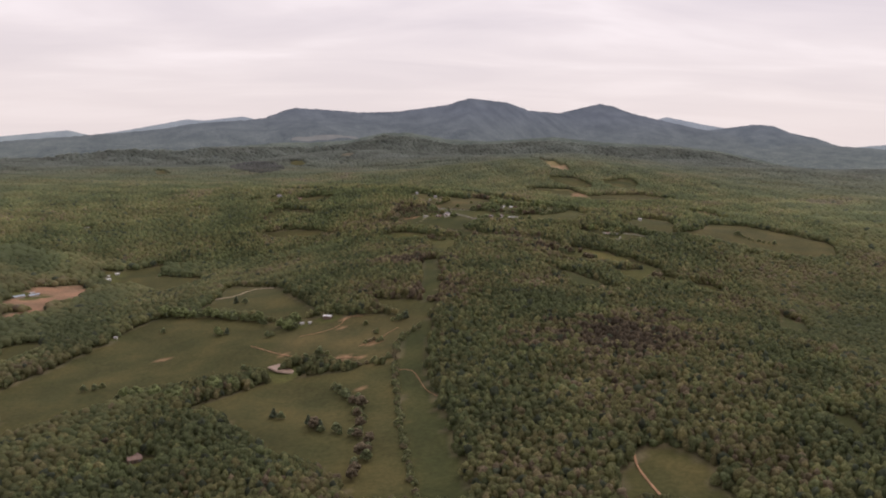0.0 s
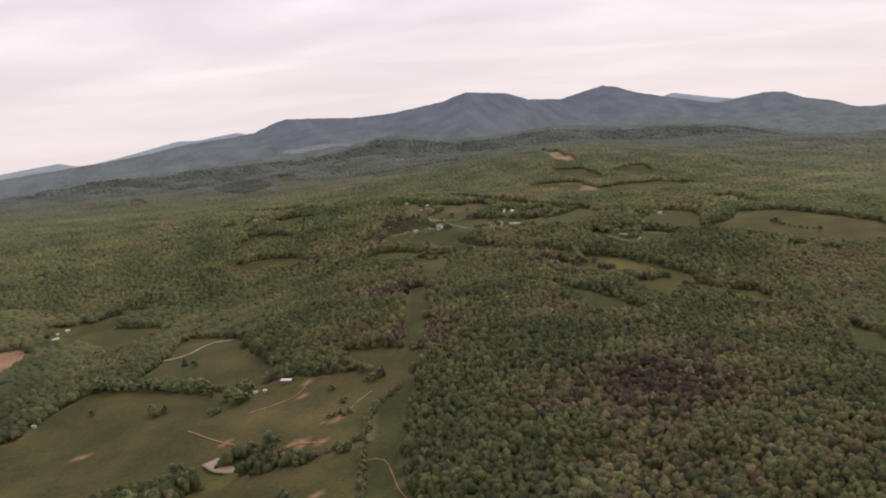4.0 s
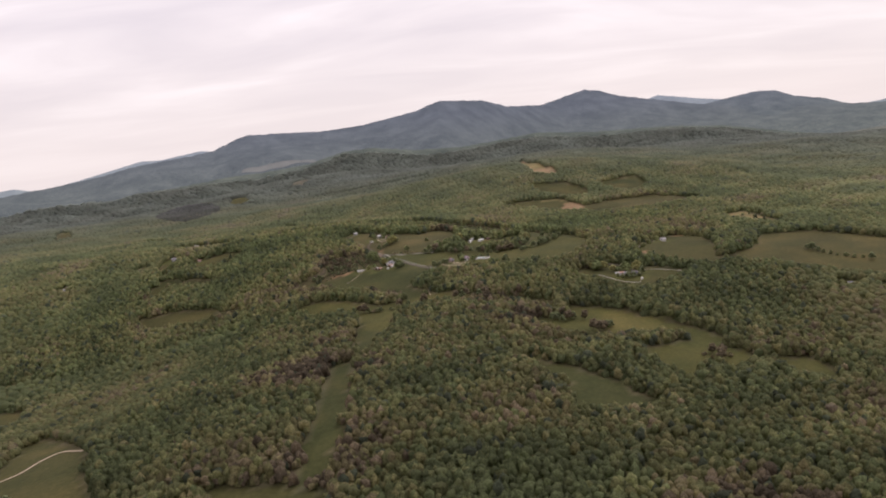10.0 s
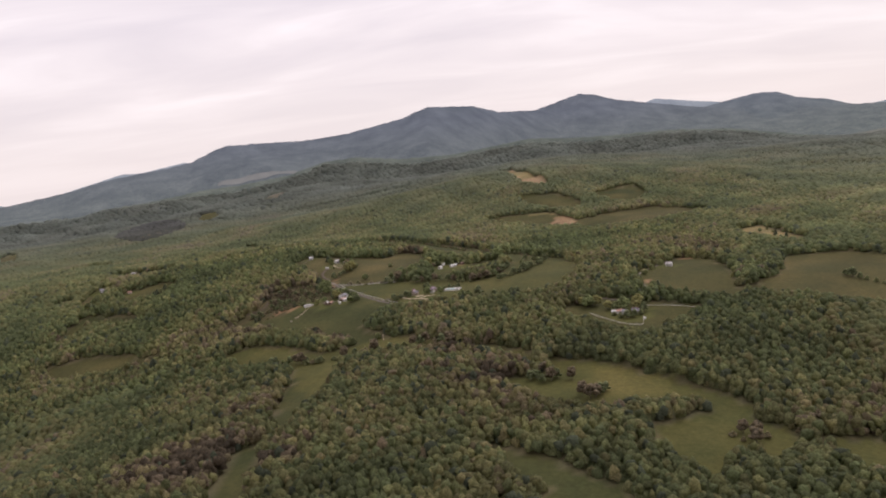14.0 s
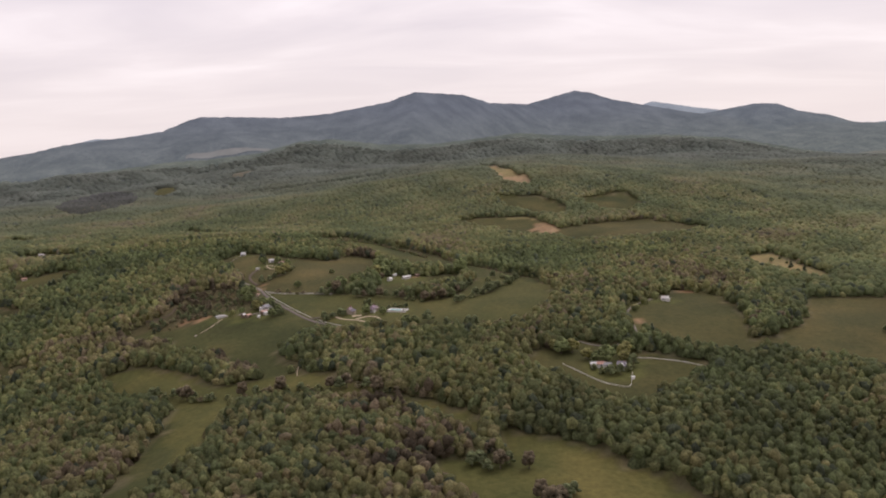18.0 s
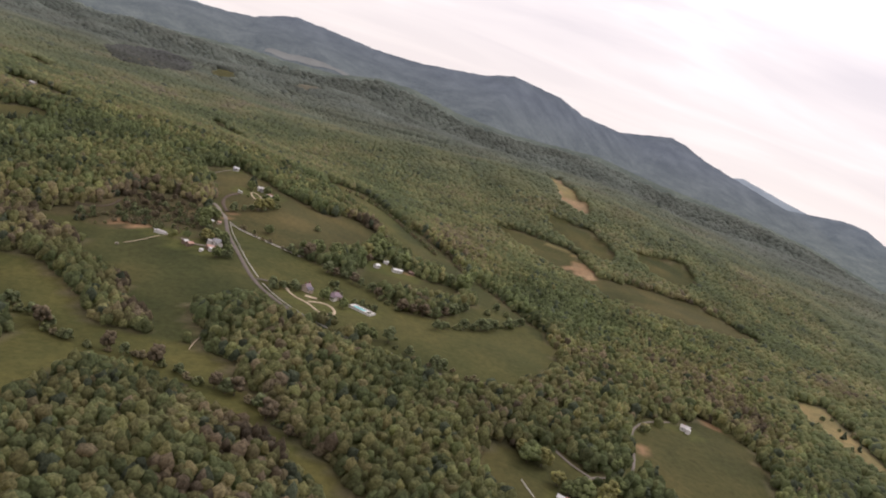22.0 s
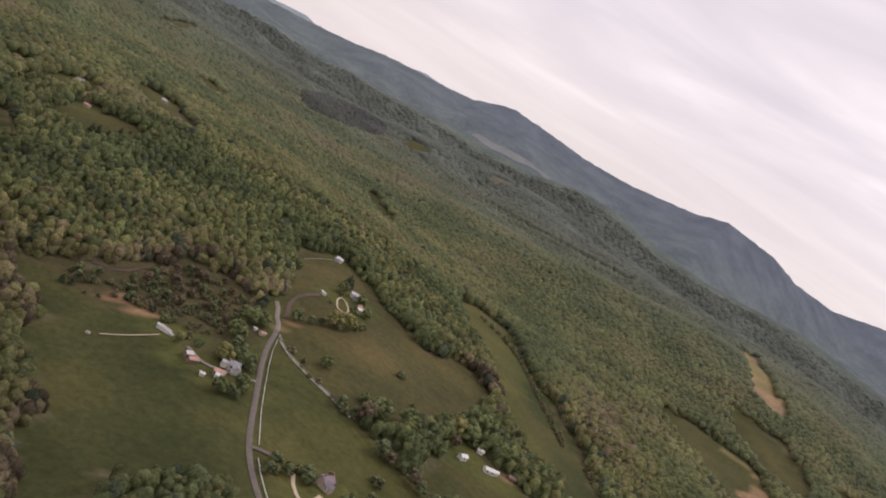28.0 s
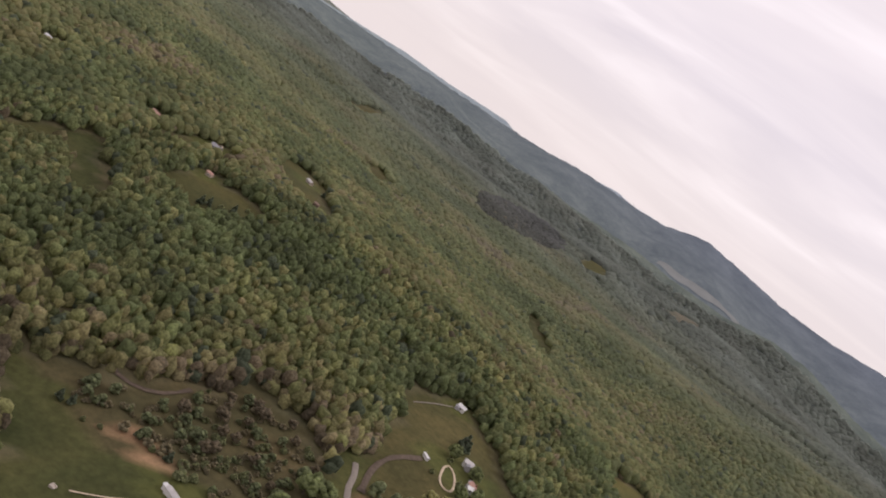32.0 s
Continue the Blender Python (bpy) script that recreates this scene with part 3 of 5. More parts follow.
# undergrowth surface raised and greened inside the woods to lighten gaps between crowns
thick = np.hypot(XX, YY).ravel() < 2300
for dx, dy in ((0, 0), (6, 0), (-6, 0), (0, 6), (0, -6)):
    thick &= woodland(XX.ravel() + dx, YY.ravel() + dy)
soil[thick] = soil[thick] * 0.3 + np.array((0.135, 0.145, 0.068)) * 0.7
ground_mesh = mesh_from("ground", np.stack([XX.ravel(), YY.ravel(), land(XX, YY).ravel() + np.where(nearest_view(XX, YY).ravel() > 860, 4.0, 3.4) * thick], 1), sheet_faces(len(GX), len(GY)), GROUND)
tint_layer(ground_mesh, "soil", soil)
ground = tagged(new("ground", ground_mesh), "rolling green pasture and forest floor of a wide valley", "ground", kind="structure")

# ---------------------------------------------------------------- mountains
MAIN_AZ = [-75, -50, -40, -33, -30, -27, -25, -22, -19.5, -16.8, -15.5, -12.1, -11, -9.9, -9.2, -7.8, -4.9, -2.8, -1.3, 0.5, 1.9, 4.5, 5.8, 7.7, 9.2, 10.3, 11.1, 12.3, 13.7, 16, 20, 30, 60]
MAIN_Z = [90, 80, 60, 70, 90, 110, 122, 140, 158, 180, 198, 218, 232, 262, 275, 272, 259, 266, 280, 300, 329, 312, 279, 268, 295, 310, 300, 270, 248, 212, 160, 120, 90]
EAST_AZ = [10, 14, 16.5, 17.8, 19.6, 20.7, 21.7, 23.3, 24.9, 27.0, 32, 45]
EAST_Z = [115, 180, 200, 217, 238, 233, 198, 172, 122, 60, 70, 55]
FAR_AZ = [-60, -40, -34, -31.8, -29, -26.3, -22.6, -21.4, -19.1, -15.8, -14.8, -12.4, -11.4, -5, 5, 13, 14.4, 16.8, 20, 24.9, 26.9, 30, 50]
FAR_Z = [100, 80, 60, 80, 112, 125, 160, 135, 168, 225, 220, 245, 226, 180, 200, 240, 273, 234, 190, 128, 146, 120, 90]


def slope(A, R, az, zs, crest_az, crest_r, depth, back, rough):
    """Height of a mountain chain at a bearing and distance: crest heights by bearing, slopes with spurs and hollows."""
    top = np.interp(A, az, zs) + rough * 0.09 * ripple(A * 60, A * 0, 40, 31) + rough * 0.05 * ripple(A * 60, A * 0, 13, 33)
    crest = np.interp(A, crest_az, crest_r)
    up = np.clip((R - crest + depth) / depth, 0, 1)
    down = np.clip((crest + back - R) / back, 0, 1)
    X, Y = R * np.sin(np.radians(A)), R * np.cos(np.radians(A))
    base = 34.0
    shape = (0.4 * up + 0.6 * up**1.9) * down**0.7
    spur = ripple(X, Y, 420, 41) * 20 + ripple(X, Y, 150, 43) * 7
    return base + (top - base) * shape + spur * rough / 14 * np.sin(np.pi * np.clip(up, 0, 1)) * (down > 0.999)


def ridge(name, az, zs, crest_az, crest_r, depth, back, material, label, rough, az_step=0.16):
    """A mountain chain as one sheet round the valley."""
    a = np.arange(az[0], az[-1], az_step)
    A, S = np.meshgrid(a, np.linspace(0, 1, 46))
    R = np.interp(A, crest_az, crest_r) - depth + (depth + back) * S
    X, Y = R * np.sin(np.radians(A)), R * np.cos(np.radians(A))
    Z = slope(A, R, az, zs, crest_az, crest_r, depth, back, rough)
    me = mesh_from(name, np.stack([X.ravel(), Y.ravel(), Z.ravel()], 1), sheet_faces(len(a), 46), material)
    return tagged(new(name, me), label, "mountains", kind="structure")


CREST_AZ, CREST_R = [-75, -15, -9, 2, 6, 9, 60], [3350, 3400, 3550, 3600, 3950, 4500, 4500]
MAIN_TOP = [160 + (z - 160) * float(np.interp(a, CREST_AZ, CREST_R)) / 3900 for a, z in zip(MAIN_AZ, MAIN_Z)]


def main_slope(x, y):
    z = slope(np.degrees(np.arctan2(x, y)), np.hypot(x, y), MAIN_AZ, MAIN_TOP, CREST_AZ, CREST_R, 1150, 350, 14)
    return np.where(np.hypot(x, y) > 2350, z, -99.0)


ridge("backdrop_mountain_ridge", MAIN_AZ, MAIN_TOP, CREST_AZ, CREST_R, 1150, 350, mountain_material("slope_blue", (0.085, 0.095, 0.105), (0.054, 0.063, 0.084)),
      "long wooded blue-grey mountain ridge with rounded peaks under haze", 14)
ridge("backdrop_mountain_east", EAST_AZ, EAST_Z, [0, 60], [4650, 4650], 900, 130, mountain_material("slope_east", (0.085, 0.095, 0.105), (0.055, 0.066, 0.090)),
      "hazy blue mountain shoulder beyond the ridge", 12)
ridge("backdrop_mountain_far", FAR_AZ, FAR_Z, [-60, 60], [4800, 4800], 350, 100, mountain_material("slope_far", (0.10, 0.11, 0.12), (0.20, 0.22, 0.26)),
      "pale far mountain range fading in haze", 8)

# pale farmland at the ridge's foot, its haze added as emission
A, R = np.meshgrid(np.linspace(-9.4, -5.2, 30), np.linspace(3084, 3106, 8))
R = R + 8 * ripple(A * 40, R, 60, 47)
X, Y = R * np.sin(np.radians(A)), R * np.cos(np.radians(A))
FAR_GRASS = plain("far_grass", (0.150, 0.150, 0.135), 0.95, 0, 0.02, 0.2)
FAR_GRASS.node_tree.nodes["Principled BSDF"].inputs["Emission Color"].default_value = (0.052, 0.058, 0.068, 1)
FAR_GRASS.node_tree.nodes["Principled BSDF"].inputs["Emission Strength"].default_value = 1.0
me = mesh_from("far_field", np.stack([X.ravel(), Y.ravel(), main_slope(X, Y).ravel() + 1.4], 1), sheet_faces(30, 8), FAR_GRASS)
tagged(new("backdrop_far_field", me), "pale distant farmland at the foot of a ridge", "field", kind="structure")

FORE_AZ = [-24, -17, -13.6, -10.2, -8.2, -5.6, -3.5, -2, 0.5, 3.2, 4.7, 7.5, 10.4, 14.7, 17.6, 21, 26, 32]
FORE_Z = [70, 91, 113, 130, 132, 142, 168, 170, 150, 144, 150, 162, 147, 140, 125, 88, 45, 40]


def fore_slope(x, y):
    z = slope(np.degrees(np.arctan2(x, y)), np.hypot(x, y), FORE_AZ, FORE_Z, [-30, 40], [2950, 2950], 560, 420, 10)
    return np.where((np.hypot(x, y) > 2390) & (np.arctan2(x, y) > radians(-24)), z, -99.0)


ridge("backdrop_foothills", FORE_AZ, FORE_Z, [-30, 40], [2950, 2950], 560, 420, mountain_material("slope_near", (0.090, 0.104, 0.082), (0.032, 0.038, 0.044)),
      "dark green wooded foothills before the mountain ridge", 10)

# ---------------------------------------------------------------- lanes
LANE_MATERIALS = {
    "asphalt": plain("asphalt", (0.140, 0.118, 0.104), 0.9, 0, 0.6, 0.2),
    "gravel": plain("gravel", (0.23, 0.20, 0.17), 0.95, 0, 1.5, 0.22),
    "pale_gravel": plain("pale_gravel", (0.48, 0.39, 0.28), 0.95, 0, 1.5, 0.15),
    "red_clay": plain("red_clay", (0.35, 0.205, 0.115), 0.95, 0, 0.5, 0.35),
    "leaf_litter": plain("leaf_litter", (0.10, 0.075, 0.055), 0.95, 0, 0.7, 0.3),
}


def ribbon(line, width, lift, ragged=0.0):
    """A strip of ground along a line, draped on the land."""
    way = np.gradient(line, axis=0)
    way /= np.maximum(np.hypot(way[:, 0], way[:, 1]), 1e-6)[:, None]
    side = np.stack([-way[:, 1], way[:, 0]], 1)
    across = np.array([-0.5, -0.2, 0.2, 0.5])
    rough = 1 + ragged * ripple(line[:, 0], line[:, 1], 9, 81)
    p = line[:, None] + side[:, None] * (across[None, :, None] * width * rough[:, None, None])
    z = land(p[..., 0], p[..., 1]) + lift + np.array([-0.15, 0.05, 0.05, -0.15])
    return np.concatenate([p, z[..., None]], -1).reshape(-1, 3), sheet_faces(4, len(line))


for i, (name, kind, width, label, line) in enumerate(TRACKS):
    v, f = ribbon(line, width, 0.34 + 0.01 * i, 0.35 if kind in ("red_clay", "leaf_litter") else 0.06)
    tagged(new(name, mesh_from(name, v, f, LANE_MATERIALS[kind])), label, "road" if "road" in name else "track", kind="structure")

# pond below the barn field
pond_line = smooth_line([(-121, 622), (-112, 632), (-104, 630), (-101, 619), (-102, 608), (-112, 611), (-121, 622)], 2.0)
pond_z = float(land(-109, 621)) + 0.3
bm = bmesh.new()
for ring, dz in ((1.0, 0.0), (1.08, -0.7)):
    for px_, py_ in pond_line[:-1]:
        bm.verts.new((-109 + (px_ + 109) * ring, 621 + (py_ - 621) * ring, pond_z + dz))
bm.verts.ensure_lookup_table()
n_ = len(pond_line) - 1
bm.faces.new(bm.verts[:n_])
for i in range(n_):
    bm.faces.new((bm.verts[i], bm.verts[i + n_], bm.verts[(i + 1) % n_ + n_], bm.verts[(i + 1) % n_]))
me = bpy.data.meshes.new("pond")
bmesh.ops.recalc_face_normals(bm, faces=bm.faces)
bm.to_mesh(me)
bm.free()
me.materials.append(plain("muddy_water", (0.27, 0.195, 0.145), 0.5, 0, 0.2, 0.1, 0.25))
tagged(new("pond", me), "muddy brown farm pond beside a hedge", "pond", kind="structure")

# ---------------------------------------------------------------- helpers for things


def thing(name, x, y, turn, label, category, group="", dz=0.0):
    ob = new(name)
    ob.matrix_basis = pose(x, y, float(land(x, y)) + dz, 0, 0, turn)
    return tagged(ob, label, category, group)


def part(name, bm, material, parent, label="", smooth=False):
    me = bpy.data.meshes.new(name)
    bm.to_mesh(me)
    bm.free()
    me.materials.append(material)
    if smooth:
        me.polygons.foreach_set("use_smooth", np.full(len(me.polygons), True))
    ob = new(name, me)
    ob.parent = parent
    return tagged(ob, label) if label else ob


def box(bm, x0, x1, y0, y1, z0, z1, bevel=0.0):
    v = [bm.verts.new((x, y, z)) for z in (z0, z1) for x, y in ((x0, y0), (x1, y0), (x1, y1), (x0, y1))]
    faces = [(3, 2, 1, 0), (4, 5, 6, 7), (0, 1, 5, 4), (1, 2, 6, 5), (2, 3, 7, 6), (3, 0, 4, 7)]
    made = [bm.faces.new([v[i] for i in f]) for f in faces]
    if bevel:
        bmesh.ops.bevel(bm, geom=list({e for f in made for e in f.edges}), offset=bevel, segments=1, affect="EDGES")
    return bm


def boxed(*dims, bevel=0.0):
    return box(bmesh.new(), *dims, bevel=bevel)


def gable_roof(length, width, eave, rise, over=0.35, thick=0.16, hip=0.0):
    """Two sloping slabs with a ridge along x, overhanging eaves and gables. hip: how far the ridge ends are drawn in."""
    bm = bmesh.new()
    L, W = length / 2 + over, width / 2 + over
    drop = rise * over / (width / 2)
    top = []
    for dz in (thick, 0.0):
        a = [bm.verts.new(p) for p in ((-L, -W, eave - drop + dz), (L, -W, eave - drop + dz), (L - hip, 0, eave + rise + dz), (-L + hip, 0, eave + rise + dz), (-L, W, eave - drop + dz), (L, W, eave - drop + dz))]
        top.append(a)
    a, b = top
    bm.faces.new((a[0], a[1], a[2], a[3]))
    bm.faces.new((a[3], a[2], a[5], a[4]))
    bm.faces.new((b[3], b[2], b[1], b[0]))
    bm.faces.new((b[4], b[5], b[2], b[3]))
    bm.faces.new((a[1], a[0], b[0], b[1]))
    bm.faces.new((a[4], a[5], b[5], b[4]))
    bm.faces.new((a[2], a[1], b[1], b[2]))
    bm.faces.new((a[5], a[2], b[2], b[5]))
    bm.faces.new((a[0], a[3], b[3], b[0]))
    bm.faces.new((a[3], a[4], b[4], b[3]))
    if hip:
        bm.faces.new((a[1], a[5], a[2]))
        bm.faces.new((a[4], a[0], a[3]))
    return bm


def gable_walls(length, width, eave, rise, hip=0.0, low=-1.2):
    """House walls with pointed gable ends, foundations reaching into the slope."""
    bm = bmesh.new()
    L, W = length / 2, width / 2
    lo = [bm.verts.new(p) for p in ((-L, -W, low), (L, -W, low), (L, W, low), (-L, W, low))]
    hi = [bm.verts.new(p) for p in ((-L, -W, eave), (L, -W, eave), (L, W, eave), (-L, W, eave))]
    for i in range(4):
        j = (i + 1) % 4
        if i in (1, 3) and not hip:
            g = bm.verts.new((L if i == 1 else -L, 0, eave + rise - 0.03))
            bm.faces.new((lo[i], lo[j], hi[j], g, hi[i]))
        else:
            bm.faces.new((lo[i], lo[j], hi[j], hi[i]))
    bm.faces.new(lo[::-1])
    return bm


WALLS = {"white": plain("white_siding", (0.62, 0.60, 0.57), 0.7, 0, 0.8, 0.08), "brick": plain("red_brick", (0.28, 0.15, 0.11), 0.9, 0, 2.5, 0.2),
         "grey": plain("grey_siding", (0.38, 0.37, 0.37), 0.8, 0, 0.9, 0.15), "tan": plain("tan_siding", (0.42, 0.35, 0.28), 0.8, 0, 0.9, 0.15),
         "wood": plain("old_boards", (0.17, 0.125, 0.095), 0.9, 0, 1.2, 0.3)}
ROOFS = {"slate": plain("slate_shingles", (0.20, 0.185, 0.21), 0.85, 0, 1.4, 0.2), "grey": plain("grey_shingles", (0.27, 0.265, 0.275), 0.85, 0, 1.3, 0.2),
         "white": plain("white_metal_roof", (0.58, 0.57, 0.56), 0.45, 0, 0.5, 0.06), "brown": plain("brown_shingles", (0.215, 0.150, 0.120), 0.9, 0, 1.3, 0.22),
         "rust": plain("rusty_tin_roof", (0.40, 0.24, 0.19), 0.7, 0.1, 0.7, 0.25), "tin": plain("pale_tin_roof", (0.44, 0.42, 0.41), 0.5, 0.2, 0.6, 0.12), "blue": plain("blue_grey_tin_roof", (0.32, 0.37, 0.43), 0.5, 0.2, 0.6, 0.12),
         "plum": plain("plum_slate", (0.235, 0.18, 0.205), 0.85, 0, 1.4, 0.2)}
GLASS, GLASS_T, GLASS_B = surface("window_glass", 0.08, 0.0, 0.5)
GLASS_B.inputs["Base Color"].default_value = (0.03, 0.035, 0.04, 1)
TRIM = plain("white_trim", (0.78, 0.77, 0.75), 0.6, 0, 1.0, 0.06)
BRICK = plain("chimney_brick", (0.26, 0.14, 0.105), 0.9, 0, 3.0, 0.25)
DARK_DOOR = plain("dark_door", (0.07, 0.055, 0.05), 0.6, 0, 1.0, 0.2)
BARE_WOOD = plain("grey_wood", (0.23, 0.20, 0.17), 0.9, 0, 2.0, 0.25)


def window(parent, x, y, z, facing, w=0.8, h=1.0):
    """A window proud of the wall. facing: the degrees of its outward normal."""
    m = pose(x, y, z, 0, 0, facing - 90)
    frame_bm = bmesh.new()
    for a0, a1, b0, b1 in ((-w / 2 - 0.1, -w / 2, -h / 2 - 0.1, h / 2 + 0.1), (w / 2, w / 2 + 0.1, -h / 2 - 0.1, h / 2 + 0.1), (-w / 2, w / 2, h / 2, h / 2 + 0.1), (-w / 2, w / 2, -h / 2 - 0.1, -h / 2)):
        box(frame_bm, a0, a1, -0.04, 0.08, b0, b1)
    frame_bm.transform(m)
    win = part("window", frame_bm, TRIM, parent, "white window frame")
    for k, (b0, b1) in enumerate(((-h / 2, -0.02), (0.02, h / 2))):
        bm = boxed(-w / 2, w / 2, -0.03, 0.03, b0, b1)
        bm.transform(m)
        part("pane", bm, GLASS, win)


def block(parent, length, width, eave, rise, wall, roof, dx=0.0, dy=0.0, turn=0.0, hip=0.0, windows=True, door=False, dz=0.0):
    """One wing of a building: walls, roof, windows."""
    m = pose(dx, dy, dz, 0, 0, turn)
    bm = gable_walls(length, width, eave, rise, hip)
    bm.transform(m)
    part("wall", bm, WALLS[wall], parent)
    bm = gable_roof(length, width, eave, rise, hip=hip)
    bm.transform(m)
    part("roof", bm, ROOFS[roof], parent)
    if windows:
        n = max(1, int(length / 2.2))
        for side in (-1, 1):
            for i in range(n):
                u = -length / 2 + length * (i + 0.5) / n
                if door and side < 0 and i == n // 2:
                    bm = boxed(u - 0.5, u + 0.5, -width / 2 - 0.07, -width / 2 + 0.05, 0.1, 2.0)
                    bm.transform(m)
                    part("door", bm, DARK_DOOR, parent, "dark front door")
                    continue
                p = m @ Vector((u, side * (width / 2 + 0.03), eave * 0.58))
                window(parent, *p, 90 * side + turn)


def chimney(parent, x, y, z0, z1):
    part("chimney", boxed(x - 0.3, x + 0.3, y - 0.3, y + 0.3, z0, z1, bevel=0.03), BRICK, parent, "red brick chimney")


def house(x, y, turn, label, spec, chimneys=(), category="house", name="house"):
    ob = thing(name, x, y, turn, label, category)
    ob.scale = (0.9, 0.9, 0.8)
    for w in spec:
        block(ob, **w)
    for c in chimneys:
        chimney(ob, *c)
    return ob


def wing(length, width, eave, rise, wall, roof, **kw):
    return dict(length=length, width=width, eave=eave, rise=rise, wall=wall, roof=roof, **kw)


# farm at the road bend
house(14, 1238, 35, "white two-storey farmhouse with grey roof and porch wing", [wing(4.4, 3.0, 3.0, 1.5, "white", "grey", door=True), wing(3.6, 3.2, 2.8, 1.2, "white", "grey", dx=1.0, dy=-3.2, turn=90), wing(2.4, 2.2, 2.2, 0.7, "white", "tin", dx=-3.8, dy=0.6, windows=False)], [(-1.4, 0, 3.5, 5.4)])
house(14, 1229, 35, "low shed with broad rust-tan roof beside a farmhouse", [wing(4.4, 3.6, 2.2, 0.8, "wood", "rust", windows=False), wing(2.8, 2.4, 1.9, 0.5, "white", "white", dy=-3.1, windows=False)], category="shed", name="shed")
house(11.5, 1222.5, 35, "small white shed on pasture", [wing(1.8, 1.5, 1.6, 0.4, "white", "white", windows=False)], category="shed", name="shed")
house(0.2, 1228.5, 65, "small barn with pale tin roof", [wing(3.2, 2.6, 2.2, 0.8, "wood", "tin", windows=False)], category="barn", name="barn")
house(3.6, 1226.5, 65, "small barn with rusty tin roof", [wing(4.2, 2.6, 2.2, 0.8, "wood", "rust", windows=False)], category="barn", name="barn")
house(-16, 1235.5, 2, "long pale livestock shelter with curved-looking white roof on pasture", [wing(5.0, 2.2, 1.7, 0.6, "white", "tin", windows=False), wing(1.5, 1.3, 1.4, 0.3, "white", "white", dx=-3.5, windows=False), wing(1.5, 1.3, 1.4, 0.3, "tan", "tin", dx=3.4, dy=-0.6, windows=False)], category="barn", name="barn")
house(1.5, 1277, 60, "low tan roadside shed with tan roof", [wing(2.6, 2.0, 1.6, 0.5, "tan", "rust", windows=False)], category="shed", name="shed")
house(-2.5, 1277.5, 20, "tiny white shelter under roadside trees", [wing(1.4, 1.2, 1.3, 0.3, "white", "white", windows=False)], category="shed", name="shed")
trough = thing("stone_trough", -27.5, 1208.3, 20, "small square pale stone trough in pasture", "trough")
STONE = plain("pale_stone", (0.42, 0.37, 0.31), 0.9, 0, 2.0, 0.2)
for a in ((-0.8, 0.8, -0.8, -0.55), (-0.8, 0.8, 0.55, 0.8), (-0.8, -0.55, -0.55, 0.55), (0.55, 0.8, -0.55, 0.55)):
    part("wall", boxed(*a, -0.3, 0.45, bevel=0.03), STONE, trough)
part("floor", boxed(-0.55, 0.55, -0.55, 0.55, -0.3, 0.1), STONE, trough)
# country house with drive and pool
house(73, 1212.5, 75, "large stone-coloured house with plum slate roof and chimney", [wing(5.8, 3.8, 3.0, 1.8, "tan", "plum", door=True), wing(3.4, 3.0, 2.6, 1.3, "tan", "slate", dx=-1.2, dy=-3.0, turn=90), wing(3.2, 2.2, 2.0, 0.7, "tan", "plum", dx=2.2, dy=2.6)], [(2.2, 0, 3.4, 6.2), (-2.2, 0.2, 3.4, 5.8)])
house(88.5, 1214.5, 55, "large hipped house with plum slate roof among trees", [wing(6.4, 5.0, 2.8, 2.0, "tan", "plum", hip=1.8, door=True), wing(3.0, 2.6, 2.5, 1.2, "white", "plum", dx=-3.4, dy=-2.2, turn=90)], [(1.6, 0.8, 3.4, 5.6)])
# houses beyond the lane
house(97, 1297, 60, "small white cottage with white roof behind a hedge", [wing(4.2, 2.8, 2.2, 0.9, "white", "white")], category="cottage", name="cottage")
house(100, 1316, 25, "small white outbuilding among trees", [wing(3.2, 2.2, 2.0, 0.7, "white", "white", windows=False)], category="shed", name="shed")
house(108.5, 1304.5, 38, "white single-storey cottage with white metal roof", [wing(5.6, 2.8, 2.1, 0.8, "white", "white"), wing(2.4, 2.0, 1.9, 0.6, "white", "white", dx=4.3, dy=0.8, windows=False)], category="cottage", name="cottage")
house(117.5, 1315, 20, "low brown-roofed store among trees", [wing(3.6, 2.6, 1.9, 0.7, "wood", "brown", windows=False)], category="shed", name="shed")
# hill house
house(-3.5, 1371.5, 30, "grey-roofed house on a grassy hill", [wing(4.2, 3.2, 2.6, 1.1, "white", "tin"), wing(2.6, 2.2, 2.2, 0.7, "grey", "grey", dx=0.4, dy=-2.9, turn=90, windows=False)])
house(7.5, 1360, -35, "pinkish-roofed house with white gable wings and terrace", [wing(4.6, 3.2, 2.4, 1.2, "white", "rust", door=True), wing(3.2, 2.4, 2.2, 0.9, "white", "white", dx=1.8, dy=-2.6, turn=90), wing(2.0, 2.0, 2.0, 0.6, "tan", "grey", dx=-3.2, dy=0.5, windows=False)], [(0.8, 0, 2.8, 4.6)])
house(-33, 1406, 10, "white house with bright roof at the wood edge", [wing(4.0, 2.8, 2.4, 1.0, "white", "white"), wing(2.0, 1.6, 1.8, 0.5, "grey", "grey", dx=-1.5, dy=-2.2, windows=False)])
house(-11, 1350.5, -25, "white trailer parked at the end of a drive", [wing(3.6, 1.2, 1.5, 0.15, "white", "white", windows=False)], category="trailer", name="trailer")
